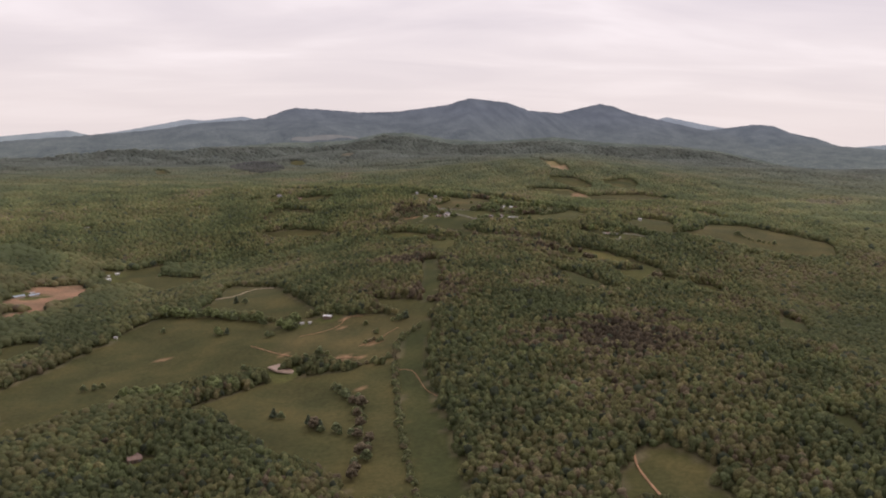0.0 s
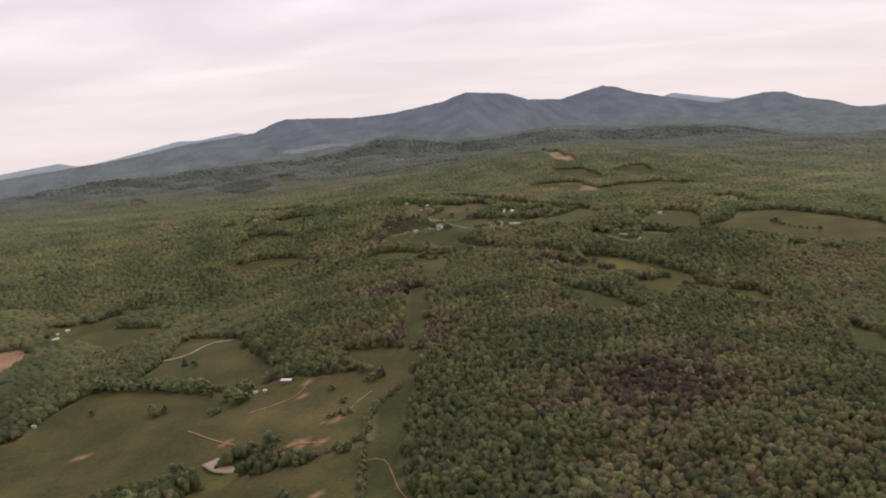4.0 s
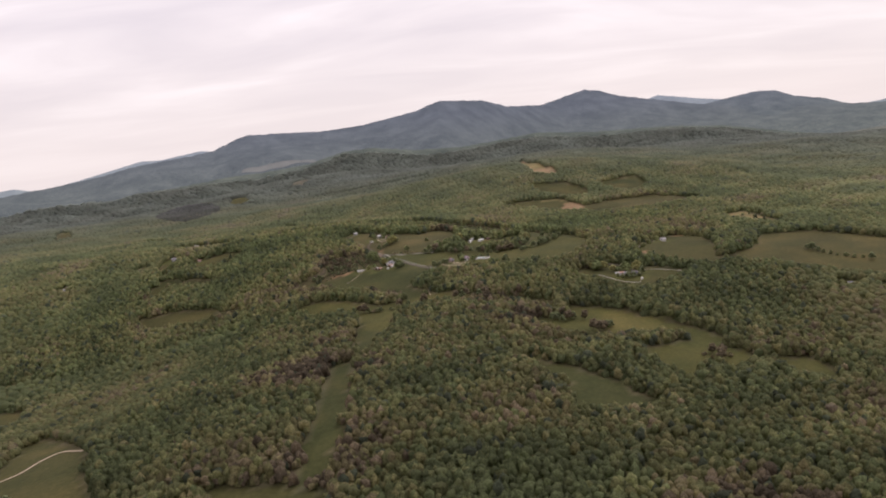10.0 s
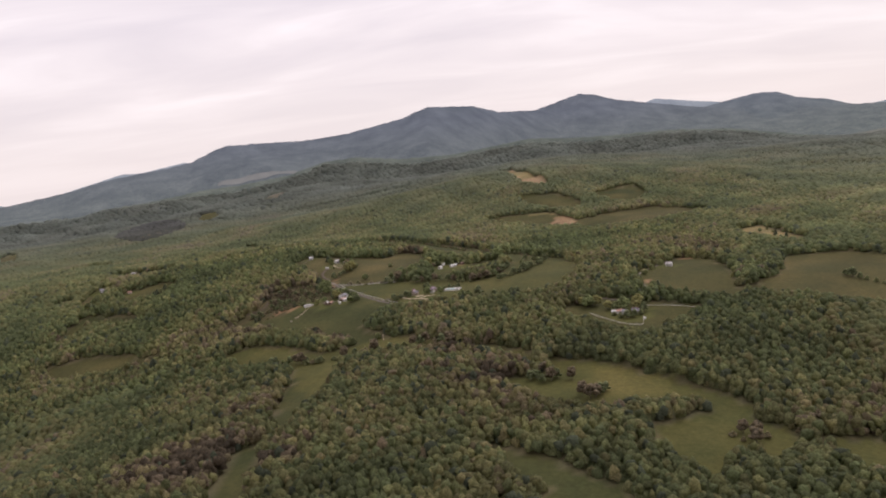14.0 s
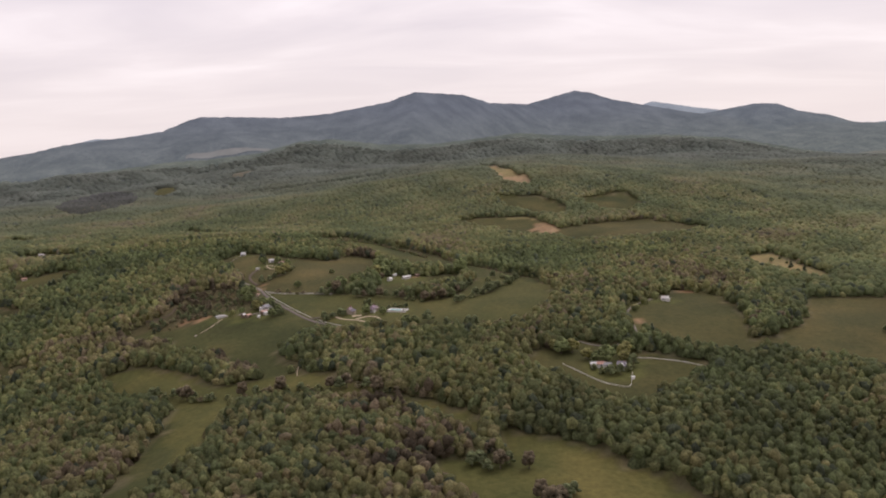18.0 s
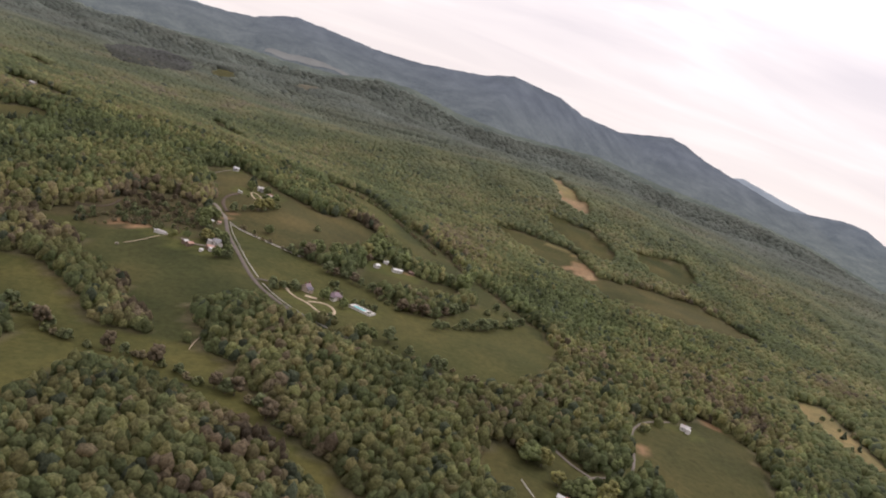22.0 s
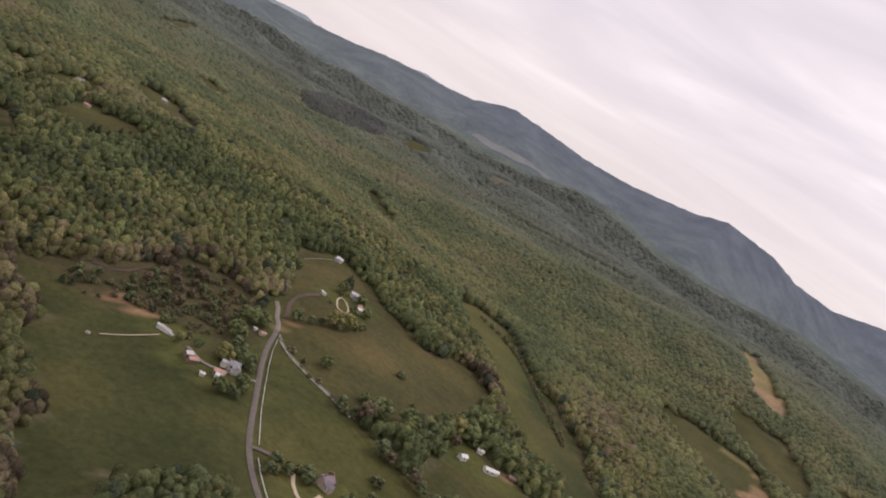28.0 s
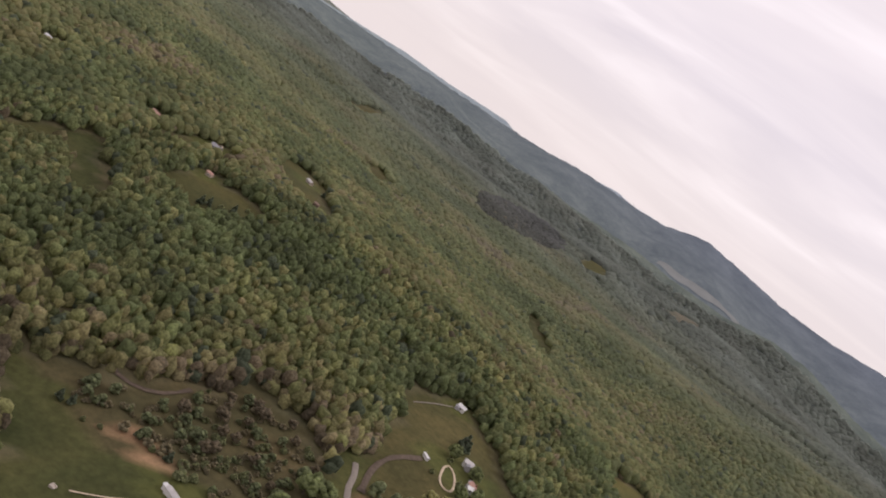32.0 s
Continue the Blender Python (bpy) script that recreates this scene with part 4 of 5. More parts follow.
# walled farm
house(209.5, 1071, -20, "long white farm building with red-and-grey roofs", [wing(3.0, 2.6, 2.3, 0.8, "white", "white", dx=-4.2, dy=0.4), wing(4.2, 2.8, 2.6, 1.1, "white", "rust"), wing(4.0, 2.8, 2.4, 1.0, "white", "grey", dx=3.7, dy=-0.6, door=True)], [(0.6, 0, 2.9, 4.4)], category="farm building", name="farm_building")
house(219.5, 1069.5, -30, "white farmhouse with dark roof and bright gables inside a fence", [wing(4.6, 3.6, 3.0, 1.4, "white", "slate", door=True), wing(3.4, 2.6, 2.6, 1.2, "white", "white", dx=0.6, dy=-2.6, turn=90), wing(2.2, 2.0, 2.1, 0.7, "white", "slate", dx=3.1, dy=-0.8)], [(-1.2, 0, 3.4, 5.2), (1.4, 0, 3.4, 5.1)])
house(221.5, 1055, 10, "tiny white garden shed by a board fence", [wing(1.4, 1.1, 1.4, 0.4, "white", "white", windows=False)], category="shed", name="shed")
house(278, 1200, -15, "white hilltop house with pale roof beside a pasture", [wing(5.0, 3.2, 2.5, 1.1, "white", "tin", door=True), wing(2.8, 2.4, 2.2, 0.8, "white", "white", dx=2.0, dy=-2.4, turn=90)], [(-1.0, 0, 2.9, 4.4)])
# barn farm in the near valley
house(-91, 727, -12, "open barn with bright white metal roof", [wing(8.0, 4.6, 3.0, 0.9, "wood", "white", windows=False)], category="barn", name="barn")
house(-121, 718, 15, "weathered grey farmhouse under trees", [wing(5.2, 3.8, 2.7, 1.3, "grey", "grey", door=True), wing(2.8, 2.4, 2.2, 0.8, "grey", "tin", dx=3.4, dy=-0.8)], [(0.8, 0, 3.0, 4.8)])
house(-112, 723, 20, "low white shed with tin roof", [wing(3.4, 2.0, 1.7, 0.5, "white", "tin", windows=False)], category="shed", name="shed")
house(-105, 721, 0, "small white box shed", [wing(2.6, 2.0, 1.8, 0.4, "grey", "white", windows=False)], category="shed", name="shed")
house(-164, 463, 30, "brown-roofed house in the woods", [wing(8.0, 5.0, 2.9, 1.4, "wood", "brown", door=True), wing(5.2, 4.2, 2.8, 1.2, "wood", "brown", dx=2.6, dy=2.8, turn=90)], [(-1.2, 0, 3.2, 5.0)])
house(-155, 456, 30, "blue-grey tin shed below a woodland house", [wing(5.0, 2.6, 2.0, 0.6, "wood", "blue", windows=False)], category="shed", name="shed")
# western valley
for (x, y), turn, w in (((-450, 935), 62, 15.0), ((-441, 951), 62, 14.0)):
    house(x, y, turn, "long blue-grey roofed poultry shed beside bare red soil", [wing(w, 5.0, 2.6, 1.0, "tan", "blue", windows=False)], category="poultry shed", name="poultry_shed")
house(-448, 962, 62, "low pale farm store beside bare soil", [wing(6.0, 3.2, 2.2, 0.7, "tan", "tin", windows=False)], category="shed", name="shed")
house(-405, 1104, 25, "white cottage on a valley pasture", [wing(5.2, 3.4, 2.4, 1.0, "white", "white")], category="cottage", name="cottage")
house(-411, 1091, 40, "small white shed on a valley pasture", [wing(3.2, 2.4, 2.0, 0.6, "white", "tin", windows=False)], category="shed", name="shed")
house(-405, 1072, 50, "long white barn on a valley pasture", [wing(8.6, 4.0, 2.4, 0.9, "white", "white", windows=False)], category="barn", name="barn")
house(-508, 1274, 20, "white farmhouse in a woodland clearing", [wing(7.0, 4.6, 2.8, 1.2, "white", "tin")])
house(-280, 755, 0, "small white shed at a hedge", [wing(3.0, 2.4, 2.0, 0.6, "white", "tin", windows=False)], category="shed", name="shed")
house(-261, 1248, 10, "white cottage by a meadow lane", [wing(4.6, 3.0, 2.2, 0.9, "white", "white")], category="cottage", name="cottage")
house(-290, 1406, 5, "tan house with rusty roof in a clearing", [wing(7.5, 4.0, 2.6, 1.1, "tan", "rust", door=True)])
# wooded hill to the north-west
house(-256, 1425, 25, "large grey-roofed house with pale yard in the woods", [wing(6.6, 4.6, 3.0, 1.6, "grey", "grey", door=True), wing(3.6, 3.0, 2.6, 1.1, "grey", "tin", dx=3.0, dy=-3.0, turn=90)], [(0.6, 0, 3.4, 5.4)])
house(-217, 1392, 10, "small tan cottage at a clearing's top", [wing(4.2, 3.0, 2.2, 0.9, "tan", "rust")], category="cottage", name="cottage")
house(-249, 1505, -15, "tan house with light roof among trees", [wing(6.0, 3.6, 2.4, 1.0, "tan", "tin")])
house(-194, 1551, 0, "white cabin hidden in woods", [wing(3.4, 2.4, 2.2, 0.8, "white", "white", windows=False)], category="cabin", name="cabin")
house(-175, 1560, 15, "pale cabin hidden in woods", [wing(3.6, 2.4, 2.2, 0.8, "white", "tin", windows=False)], category="cabin", name="cabin")
house(-68, 1396, 30, "small white cabin among tall trees", [wing(3.0, 2.2, 2.2, 0.8, "white", "white", windows=False)], category="cabin", name="cabin")
house(-379, 1386, 15, "long white house beside a pale woodland lane", [wing(7.0, 3.4, 2.4, 1.0, "white", "white", door=True)])
house(-447, 1496, -20, "white cabin hidden in valley woods", [wing(4.0, 2.8, 2.2, 0.8, "white", "tin", windows=False)], category="cabin", name="cabin")
house(-380, 1721, 30, "pale farmhouse above a tan clearing", [wing(6.0, 3.6, 2.4, 1.0, "white", "grey")])
house(-628, 1754, 10, "white valley house beside a lane", [wing(6.5, 3.8, 2.6, 1.1, "white", "white")])
house(-629, 1826, -15, "tan valley house with light roof", [wing(7.0, 4.0, 2.6, 1.1, "tan", "tin")])
house(-207, 1468, 25, "brown cabin between two woodland clearings", [wing(3.8, 2.6, 2.2, 0.8, "wood", "brown", windows=False)], category="cabin", name="cabin")
house(-274, 2495, 20, "far white house at a dry field", [wing(9.0, 5.0, 3.0, 1.3, "white", "tin", windows=False)])
house(-340, 2438, -10, "far white barn near a wood", [wing(8.0, 4.4, 2.8, 1.1, "white", "white", windows=False)], category="barn", name="barn")
house(373, 1022, -10, "white house at the edge of a large field", [wing(5.4, 3.6, 2.6, 1.1, "white", "grey", door=True)])
house(399, 1010, 15, "wide white house with grey roof beyond a field", [wing(7.2, 3.8, 2.6, 1.1, "white", "grey"), wing(3.0, 2.8, 2.4, 0.9, "white", "tin", dx=4.4, dy=0.8, windows=False)])
house(55, 2283, 10, "far white house on a wooded slope", [wing(9.0, 5.0, 3.0, 1.3, "white", "white", windows=False)])

# ---------------------------------------------------------------- pool terrace
pool = thing("swimming_pool", 104.6, 1208.8, -24, "turquoise swimming pool with white deck and low wall", "swimming pool")
DECK = plain("pale_deck", (0.72, 0.69, 0.65), 0.8, 0, 1.0, 0.1)
WATER = plain("pool_water", (0.20, 0.52, 0.54), 0.12, 0, 0.4, 0.06, 0.5)
for a in ((-6.4, 6.4, -2.9, -2.0), (-6.4, 6.4, 2.0, 2.9), (-6.4, -5.4, -2.0, 2.0), (2.2, 3.0, -2.0, 2.0), (5.5, 6.4, -2.0, 2.0)):
    part("deck", boxed(*a, -2.0, 0.9, bevel=0.04), DECK, pool, "pale paved deck")
part("water", boxed(-5.4, 2.2, -2.0, 2.0, -1.5, 0.72), WATER, pool, "still turquoise water")
part("planting_bed", boxed(3.0, 5.5, -2.0, 2.0, -1.5, 0.86), plain("pool_bed", (0.06, 0.06, 0.035), 0.95, 0, 0.8, 0.2), pool, "dark planting bed")
for a in ((-6.6, 6.6, -3.1, -2.9), (6.4, 6.6, -2.9, 2.9), (-6.6, 6.6, 2.9, 3.1), (-6.6, -6.4, -2.9, 2.9)):
    part("low_wall", boxed(*a, -2.0, 1.15, bevel=0.03), WALLS["white"], pool, "low white wall")

# ---------------------------------------------------------------- board fences
FENCE_WHITE = plain("white_fence_paint", (0.70, 0.67, 0.63), 0.7, 0, 1.5, 0.1)


def board_fence(label, *points):
    line = smooth_line(points, 3.0)
    x0, y0 = line[0]
    ob = thing("board_fence", x0, y0, 0, label, "fence", "white board fences")
    z0 = float(land(x0, y0))
    for i, (x, y) in enumerate(line):
        z = float(land(x, y)) - z0
        part("post", boxed(x - x0 - 0.05, x - x0 + 0.05, y - y0 - 0.05, y - y0 + 0.05, z - 0.4, z + 0.72), FENCE_WHITE, ob)
        if i + 1 < len(line):
            x2, y2 = line[i + 1]
            z2 = float(land(x2, y2)) - z0
            d = Vector((x2 - x, y2 - y, 0))
            n = Vector((-d.y, d.x, 0)).normalized() * 0.03
            for lift in (0.16, 0.36, 0.56):
                bm = bmesh.new()
                v = []
                for h in (0.0, 0.10):
                    for s, zz, px_, py_ in ((-1, z, x, y), (1, z, x, y), (1, z2, x2, y2), (-1, z2, x2, y2)):
                        v.append(bm.verts.new((px_ - x0 + s * n.x, py_ - y0 + s * n.y, zz + lift + h)))
                for f in ((3, 2, 1, 0), (4, 5, 6, 7), (0, 1, 5, 4), (1, 2, 6, 5), (2, 3, 7, 6), (3, 0, 4, 7)):
                    bm.faces.new([v[k] for k in f])
                part("rail", bm, FENCE_WHITE, ob)


board_fence("white board fence along a country road", (5.5, 1285), (15.5, 1263), (34, 1230), (48.5, 1207))
board_fence("white board fence curving along a country road", (53, 1200), (60, 1192), (71.5, 1181), (84, 1172), (97, 1165), (110, 1161), (128, 1160))
board_fence("white board fence beside a gravel lane", (8, 1281), (12, 1278), (19, 1273.5), (32, 1268.5), (45, 1265.5), (56, 1262.5))
board_fence("white board fence round a farm lawn", (191, 1077), (202, 1056), (208, 1048), (217, 1044), (220, 1052), (223, 1062))
board_fence("white board fence along a farm field", (229, 1087), (231, 1084), (239, 1083), (251, 1080), (263, 1074))

# ---------------------------------------------------------------- woods


def ball():
    """A coarse clump of twenty sides."""
    bm = bmesh.new()
    bmesh.ops.create_icosphere(bm, subdivisions=1, radius=1.0)
    bm.verts.index_update()
    co = np.array([w.co[:] for w in bm.verts])
    fa = np.array([[w.index for w in f.verts] for f in bm.faces])
    bm.free()
    return co, fa


ICO_V, ICO_F = ball()
# the same without its underside, for crowns that stand packed in a wood
DOME_F = ICO_F[(ICO_V[ICO_F][..., 2] > -0.9).all(1)]


def clumps(centres, radii, squash, rng, jitter=0.28, faces=None):
    """One rough leaf clump at each centre: vertices and faces."""
    n = len(centres)
    V, F = ICO_V, ICO_F if faces is None else faces
    v = V[None] * (1 + jitter * rng.uniform(-1, 1, (n, len(V), 1)))
    turn = rng.uniform(0, 2 * np.pi, n)
    c, s = np.cos(turn)[:, None], np.sin(turn)[:, None]
    x, y = v[..., 0] * c - v[..., 1] * s, v[..., 0] * s + v[..., 1] * c
    v = np.stack([x, y, v[..., 2] * np.reshape(squash, (-1, 1))], -1) * np.reshape(radii, (n, 1, 1)) + np.asarray(centres)[:, None]
    f = F[None] + (np.arange(n) * len(V))[:, None, None]
    return v.reshape(-1, 3), f.reshape(-1, 3)


GREENS = np.array([(0.138, 0.168, 0.078), (0.173, 0.195, 0.088), (0.208, 0.218, 0.098), (0.241, 0.230, 0.110), (0.235, 0.198, 0.131),
                   (0.112, 0.095, 0.063), (0.096, 0.117, 0.074)])


# stands still bare or budding brown: x, y, spread
BARE = [(115, 628, 44), (66, 616, 16), (185, 690, 18), (-39, 920, 26), (7, 897, 14), (110, 985, 24), (-17, 1004, 12), (23, 1130, 13), (99, 1034, 12),
        (73, 1402, 10), (-35, 1250, 18), (-42, 1275, 14), (3, 1153, 10)]


# a dark pine plantation up the valley
PLANTATION = np.array([(-510, 2170), (-545, 2300), (-530, 2440), (-490, 2450), (-430, 2370), (-392, 2260), (-372, 2140), (-392, 2080), (-400, 2030), (-430, 2040)], float)


def tree_tints(x, y, rng, mixed=1.0):
    """Fresh greens, yellow-greens and budding browns, in drifts across the woods."""
    a, b = ripple(x, y, 260, 61), ripple(x, y, 120, 63)
    bare = np.zeros(len(x))
    for cx, cy, r in BARE:
        bare = np.maximum(bare, np.exp(-((x - cx) ** 2 + (y - cy) ** 2) / (2 * r * r)))
    k = 1.25 + 1.3 * a + 1.1 * b + mixed * rng.normal(0, 0.95, len(x)) + 3.4 * np.clip(bare * (1.1 + 0.7 * ripple(x, y, 26, 65)), 0, 1.2)
    k = np.clip(k, 0, 5)
    k[rng.uniform(0, 1, len(x)) < 0.05 * mixed] = 6
    k[inside(x, y, PLANTATION) & (rng.uniform(0, 1, len(x)) < 0.95)] = 6
    i = np.floor(k).astype(int)
    j = np.minimum(i + 1, 6)
    w = (k - i)[:, None]
    w[i >= 5] = 0
    return (GREENS[i] * (1 - w) + GREENS[j] * w) * ((1 + 0.2 * mixed * rng.uniform(-1, 1, len(x))) * (0.95 + 0.16 * ripple(x, y, 75, 67)))[:, None]


def in_sight(x, y):
    lead = y - 1053
    return (y > 300) & (x < 70 + 0.58 * y) & ((x > -30 - 0.54 * y) | ((lead > 0) & (x > 120 - 1.5 * lead)))


def scatter(x0, x1, y0, y1, gap, rng, seen=True):
    gx, gy = np.meshgrid(np.arange(x0, x1, gap), np.arange(y0, y1, gap * 0.87))
    gx = gx + (np.arange(gy.shape[0]) % 2)[:, None] * gap / 2
    x, y = (gx + rng.uniform(-0.45, 0.45, gx.shape) * gap).ravel(), (gy + rng.uniform(-0.45, 0.45, gx.shape) * gap).ravel()
    ok = in_sight(x, y) == seen
    return x[ok], y[ok]


def edge_height(x, y):
    """Tallest growth at a place: kept low south of grass, so fields show in the camera's view."""
    out = np.full(len(x), 99.0)
    for reach in (44.0, 36.0, 28.0, 20.0, 13.0):
        out[field_index(x, y + reach, 3.0) >= 0] = 2.2 + 0.15 * reach
    return out


def wood(name, x, y, size, tall, lobes, material, rng, label, uneven=1.0):
    """Crowns of many trees in one mesh; each crown is one to three rough lobes."""
    n = len(x)
    if not n:
        return
    z = np.maximum(np.maximum(land(x, y), main_slope(x, y)), fore_slope(x, y))
    h = tall * (1 + uneven * rng.uniform(-0.22, 0.34, n))
    h = np.minimum(h, edge_height(x, y) * rng.uniform(0.8, 1.15, n))
    # heights fade towards the mountain backdrop, hiding the seam from the camera
    h = h * np.clip((2900 - np.hypot(x, y)) / 600, 0.2, 1)
    r = size * (0.51 + uneven * rng.uniform(-0.14, 0.14, n))
    tint = tree_tints(x, y, rng, uneven)
    # haze painted into the tints: greyer with distance up the valley and slopes
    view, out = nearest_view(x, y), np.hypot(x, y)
    haze_mix = (0.58 * np.clip((view - 420) / 1050, 0, 1) * np.clip((y - 1000) / 700, 0.15, 1) + 0.32 * np.clip((out - 1800) / 700, 0, 1))[:, None]
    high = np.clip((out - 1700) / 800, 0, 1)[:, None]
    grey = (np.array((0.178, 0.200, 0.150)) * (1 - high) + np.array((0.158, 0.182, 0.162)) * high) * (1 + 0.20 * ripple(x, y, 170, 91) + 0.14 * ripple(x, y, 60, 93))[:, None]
    tint = tint * (1 - haze_mix) + grey * (1 + uneven * rng.uniform(-0.2, 0.2, (n, 1))) * haze_mix
    # paler tints up the valley and far off: the haze's brightening painted on
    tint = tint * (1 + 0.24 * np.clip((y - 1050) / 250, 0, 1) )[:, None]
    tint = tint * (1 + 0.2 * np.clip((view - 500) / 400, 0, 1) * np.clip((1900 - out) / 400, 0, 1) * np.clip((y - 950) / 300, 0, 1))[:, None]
    tint[inside(x, y, PLANTATION)] *= (0.74, 0.68, 0.76)
    tint = tint * (1 - 0.07 * np.clip((900 - y) / 150, 0, 1))[:, None]
    tint = tint * np.where((y < 1050)[:, None], (0.95, 0.91, 0.94), (0.91, 0.89, 0.90))
    c = np.stack([x, y, z + 0.60 * h], 1)
    if lobes > 1:
        a = rng.uniform(0, 2 * np.pi, n)
        crown, radii = [c + np.array((0, 0, 0.10)) * h[:, None]], [r * 0.88]
        for k in range(lobes - 1):
            a = a + 2 * np.pi / lobes + rng.uniform(-0.7, 0.7, n)
            away = r * rng.uniform(0.5, 0.85, n)
            crown.append(c + np.stack([away * np.cos(a), away * np.sin(a), -h * rng.uniform(0.02, 0.30, n)], 1))
            radii.append(r * rng.uniform(0.6, 0.82, n))
        c, radii = np.stack(crown, 1).reshape(-1, 3), np.stack(radii, 1).ravel()
        v, f = clumps(c, radii, rng.uniform(1.1, 1.6, len(c)), rng, 0.40, DOME_F)
    else:
        v, f = clumps(c, r * 1.10, 0.55 + 0.55 * uneven, rng, 0.12 + 0.22 * uneven, DOME_F)
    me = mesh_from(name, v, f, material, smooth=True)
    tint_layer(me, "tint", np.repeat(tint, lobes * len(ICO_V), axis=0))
    return tagged(new(name, me), label, "woods", kind="stuff")


def plant_woods():
    rng = np.random.RandomState(5)
    x, y = scatter(-560, 620, 305, 1560, 3.95, rng)
    keep = woodland(x, y) & (nearest_view(x, y) < 480)
    wood("woodland_near", x[keep], y[keep], 4.9, 6.8, 2, LEAF_NEAR, rng, "dense broadleaf woodland in fresh spring green and budding brown")
    x, y = scatter(-900, 900, 305, 1900, 4.9, rng)
    d = nearest_view(x, y)
    keep = woodland(x, y) & (d < 860) & (d >= 480)
    wood("woodland_middle", x[keep], y[keep], 5.7, 6.4, 1, LEAF_MIDDLE, rng, "broadleaf woodland in mixed greens across the valley", 0.8)
    # the woods go on behind and beside the flight
    x, y = scatter(-1000, 1100, -300, 1500, 16.0, rng, False)
    keep = woodland(x, y)
    wood("woodland_around", x[keep], y[keep], 17.5, 8.0, 1, LEAF_MIDDLE, rng, "broadleaf woodland around the valley")
    # bushy fringe where woods meet grass, added to cover the dark wood edges
    x, y = scatter(-520, 560, 360, 1700, 3.6, rng)
    keep = woodland(x, y) & ~(woodland(x, y - 5) & woodland(x, y + 5) & woodland(x - 5, y) & woodland(x + 5, y))
    wood("woodland_fringe", x[keep], y[keep], 4.0, 3.0, 1, LEAF_NEAR, rng, "low bushes and young trees along the wood edges")
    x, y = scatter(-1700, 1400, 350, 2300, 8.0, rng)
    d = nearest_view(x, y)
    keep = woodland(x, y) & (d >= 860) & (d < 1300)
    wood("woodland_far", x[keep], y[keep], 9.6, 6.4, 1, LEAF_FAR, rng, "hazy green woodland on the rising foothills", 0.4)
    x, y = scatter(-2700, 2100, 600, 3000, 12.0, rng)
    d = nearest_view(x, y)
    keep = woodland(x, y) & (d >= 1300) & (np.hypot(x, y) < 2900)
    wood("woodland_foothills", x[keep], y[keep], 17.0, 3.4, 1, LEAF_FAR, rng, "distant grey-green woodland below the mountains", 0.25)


plant_woods()

# ---------------------------------------------------------------- single trees and bushes
BARK = plain("bark", (0.13, 0.105, 0.085), 0.95, 0, 2.0, 0.3)


def limb(bm, a, b, r0, r1, n=6):
    a, b = Vector(a), Vector(b)
    q = (b - a).to_track_quat("Z", "Y")
    rings = []
    for p, r in ((a, r0), ((a + b) / 2 + Vector((0.06, -0.05, 0)), (r0 + r1) / 2), (b, r1)):
        rings.append([bm.verts.new(p + q @ Vector((r * math.cos(2 * math.pi * k / n), r * math.sin(2 * math.pi * k / n), 0))) for k in range(n)])
    for lo, hi in zip(rings, rings[1:]):
        for k in range(n):
            bm.faces.new((lo[k], lo[(k + 1) % n], hi[(k + 1) % n], hi[k]))
    bm.faces.new(rings[-1])


def make_tree(name, label, category, height, radius, tint, count, rng, conifer=False, bush=False):
    """Trunk with limbs, and a crown of many leaf clumps with gaps."""
    ob = new(name)
    tagged(ob, label, category)
    bm = bmesh.new()
    base = 0.12 * height if bush else 0.28 * height
    if bush:
        for k in range(4):
            a = k * 1.6 + rng.uniform(0, 0.6)
            limb(bm, (0.15 * math.cos(a), 0.15 * math.sin(a), -0.4), (radius * 0.4 * math.cos(a), radius * 0.4 * math.sin(a), height * 0.55), 0.09, 0.03, 5)
    else:
        limb(bm, (0, 0, -0.6), (0.1, 0.05, height * 0.75), 0.035 * height, 0.012 * height, 7)
        for k in range(6):
            a, z = k * 1.15 + rng.uniform(0, 0.5), height * rng.uniform(0.3, 0.6)
            limb(bm, (0.05, 0.02, z), (radius * 0.62 * math.cos(a), radius * 0.62 * math.sin(a), z + height * 0.2), 0.014 * height, 0.004 * height, 5)
    part("trunk", bm, BARK, ob, smooth=True)
    u = rng.uniform(0, 1, count)
    a = rng.uniform(0, 2 * np.pi, count)
    if conifer:
        z = base * 0.4 + (height - base * 0.4) * u
        r = radius * (1 - u) ** 0.8 * rng.uniform(0.55, 1.0, count)
        size = radius * (0.24 + 0.26 * (1 - u))
    else:
        w = rng.uniform(-0.75, 1, count)
        r = radius * np.sqrt(1 - w * w) * rng.uniform(0.5, 0.82, count) * (1 + 0.18 * np.sin(3 * a + rng.uniform(0, 6)))
        z = base + (height - base) * (0.45 + 0.5 * w) + rng.normal(0, 0.03 * height, count)
        size = radius * rng.uniform(0.28, 0.46, count)
    c = np.stack([r * np.cos(a), r * np.sin(a), z], 1)
    v, f = clumps(c, size, 0.8, rng, 0.34)
    me = mesh_from("crown", v, f, LEAF_NEAR)
    tint_layer(me, "tint", np.repeat(np.asarray(tint) * rng.uniform(0.75, 1.25, (count, 1)), len(ICO_V), axis=0))
    crown = new("crown", me)
    crown.parent = ob
    return ob


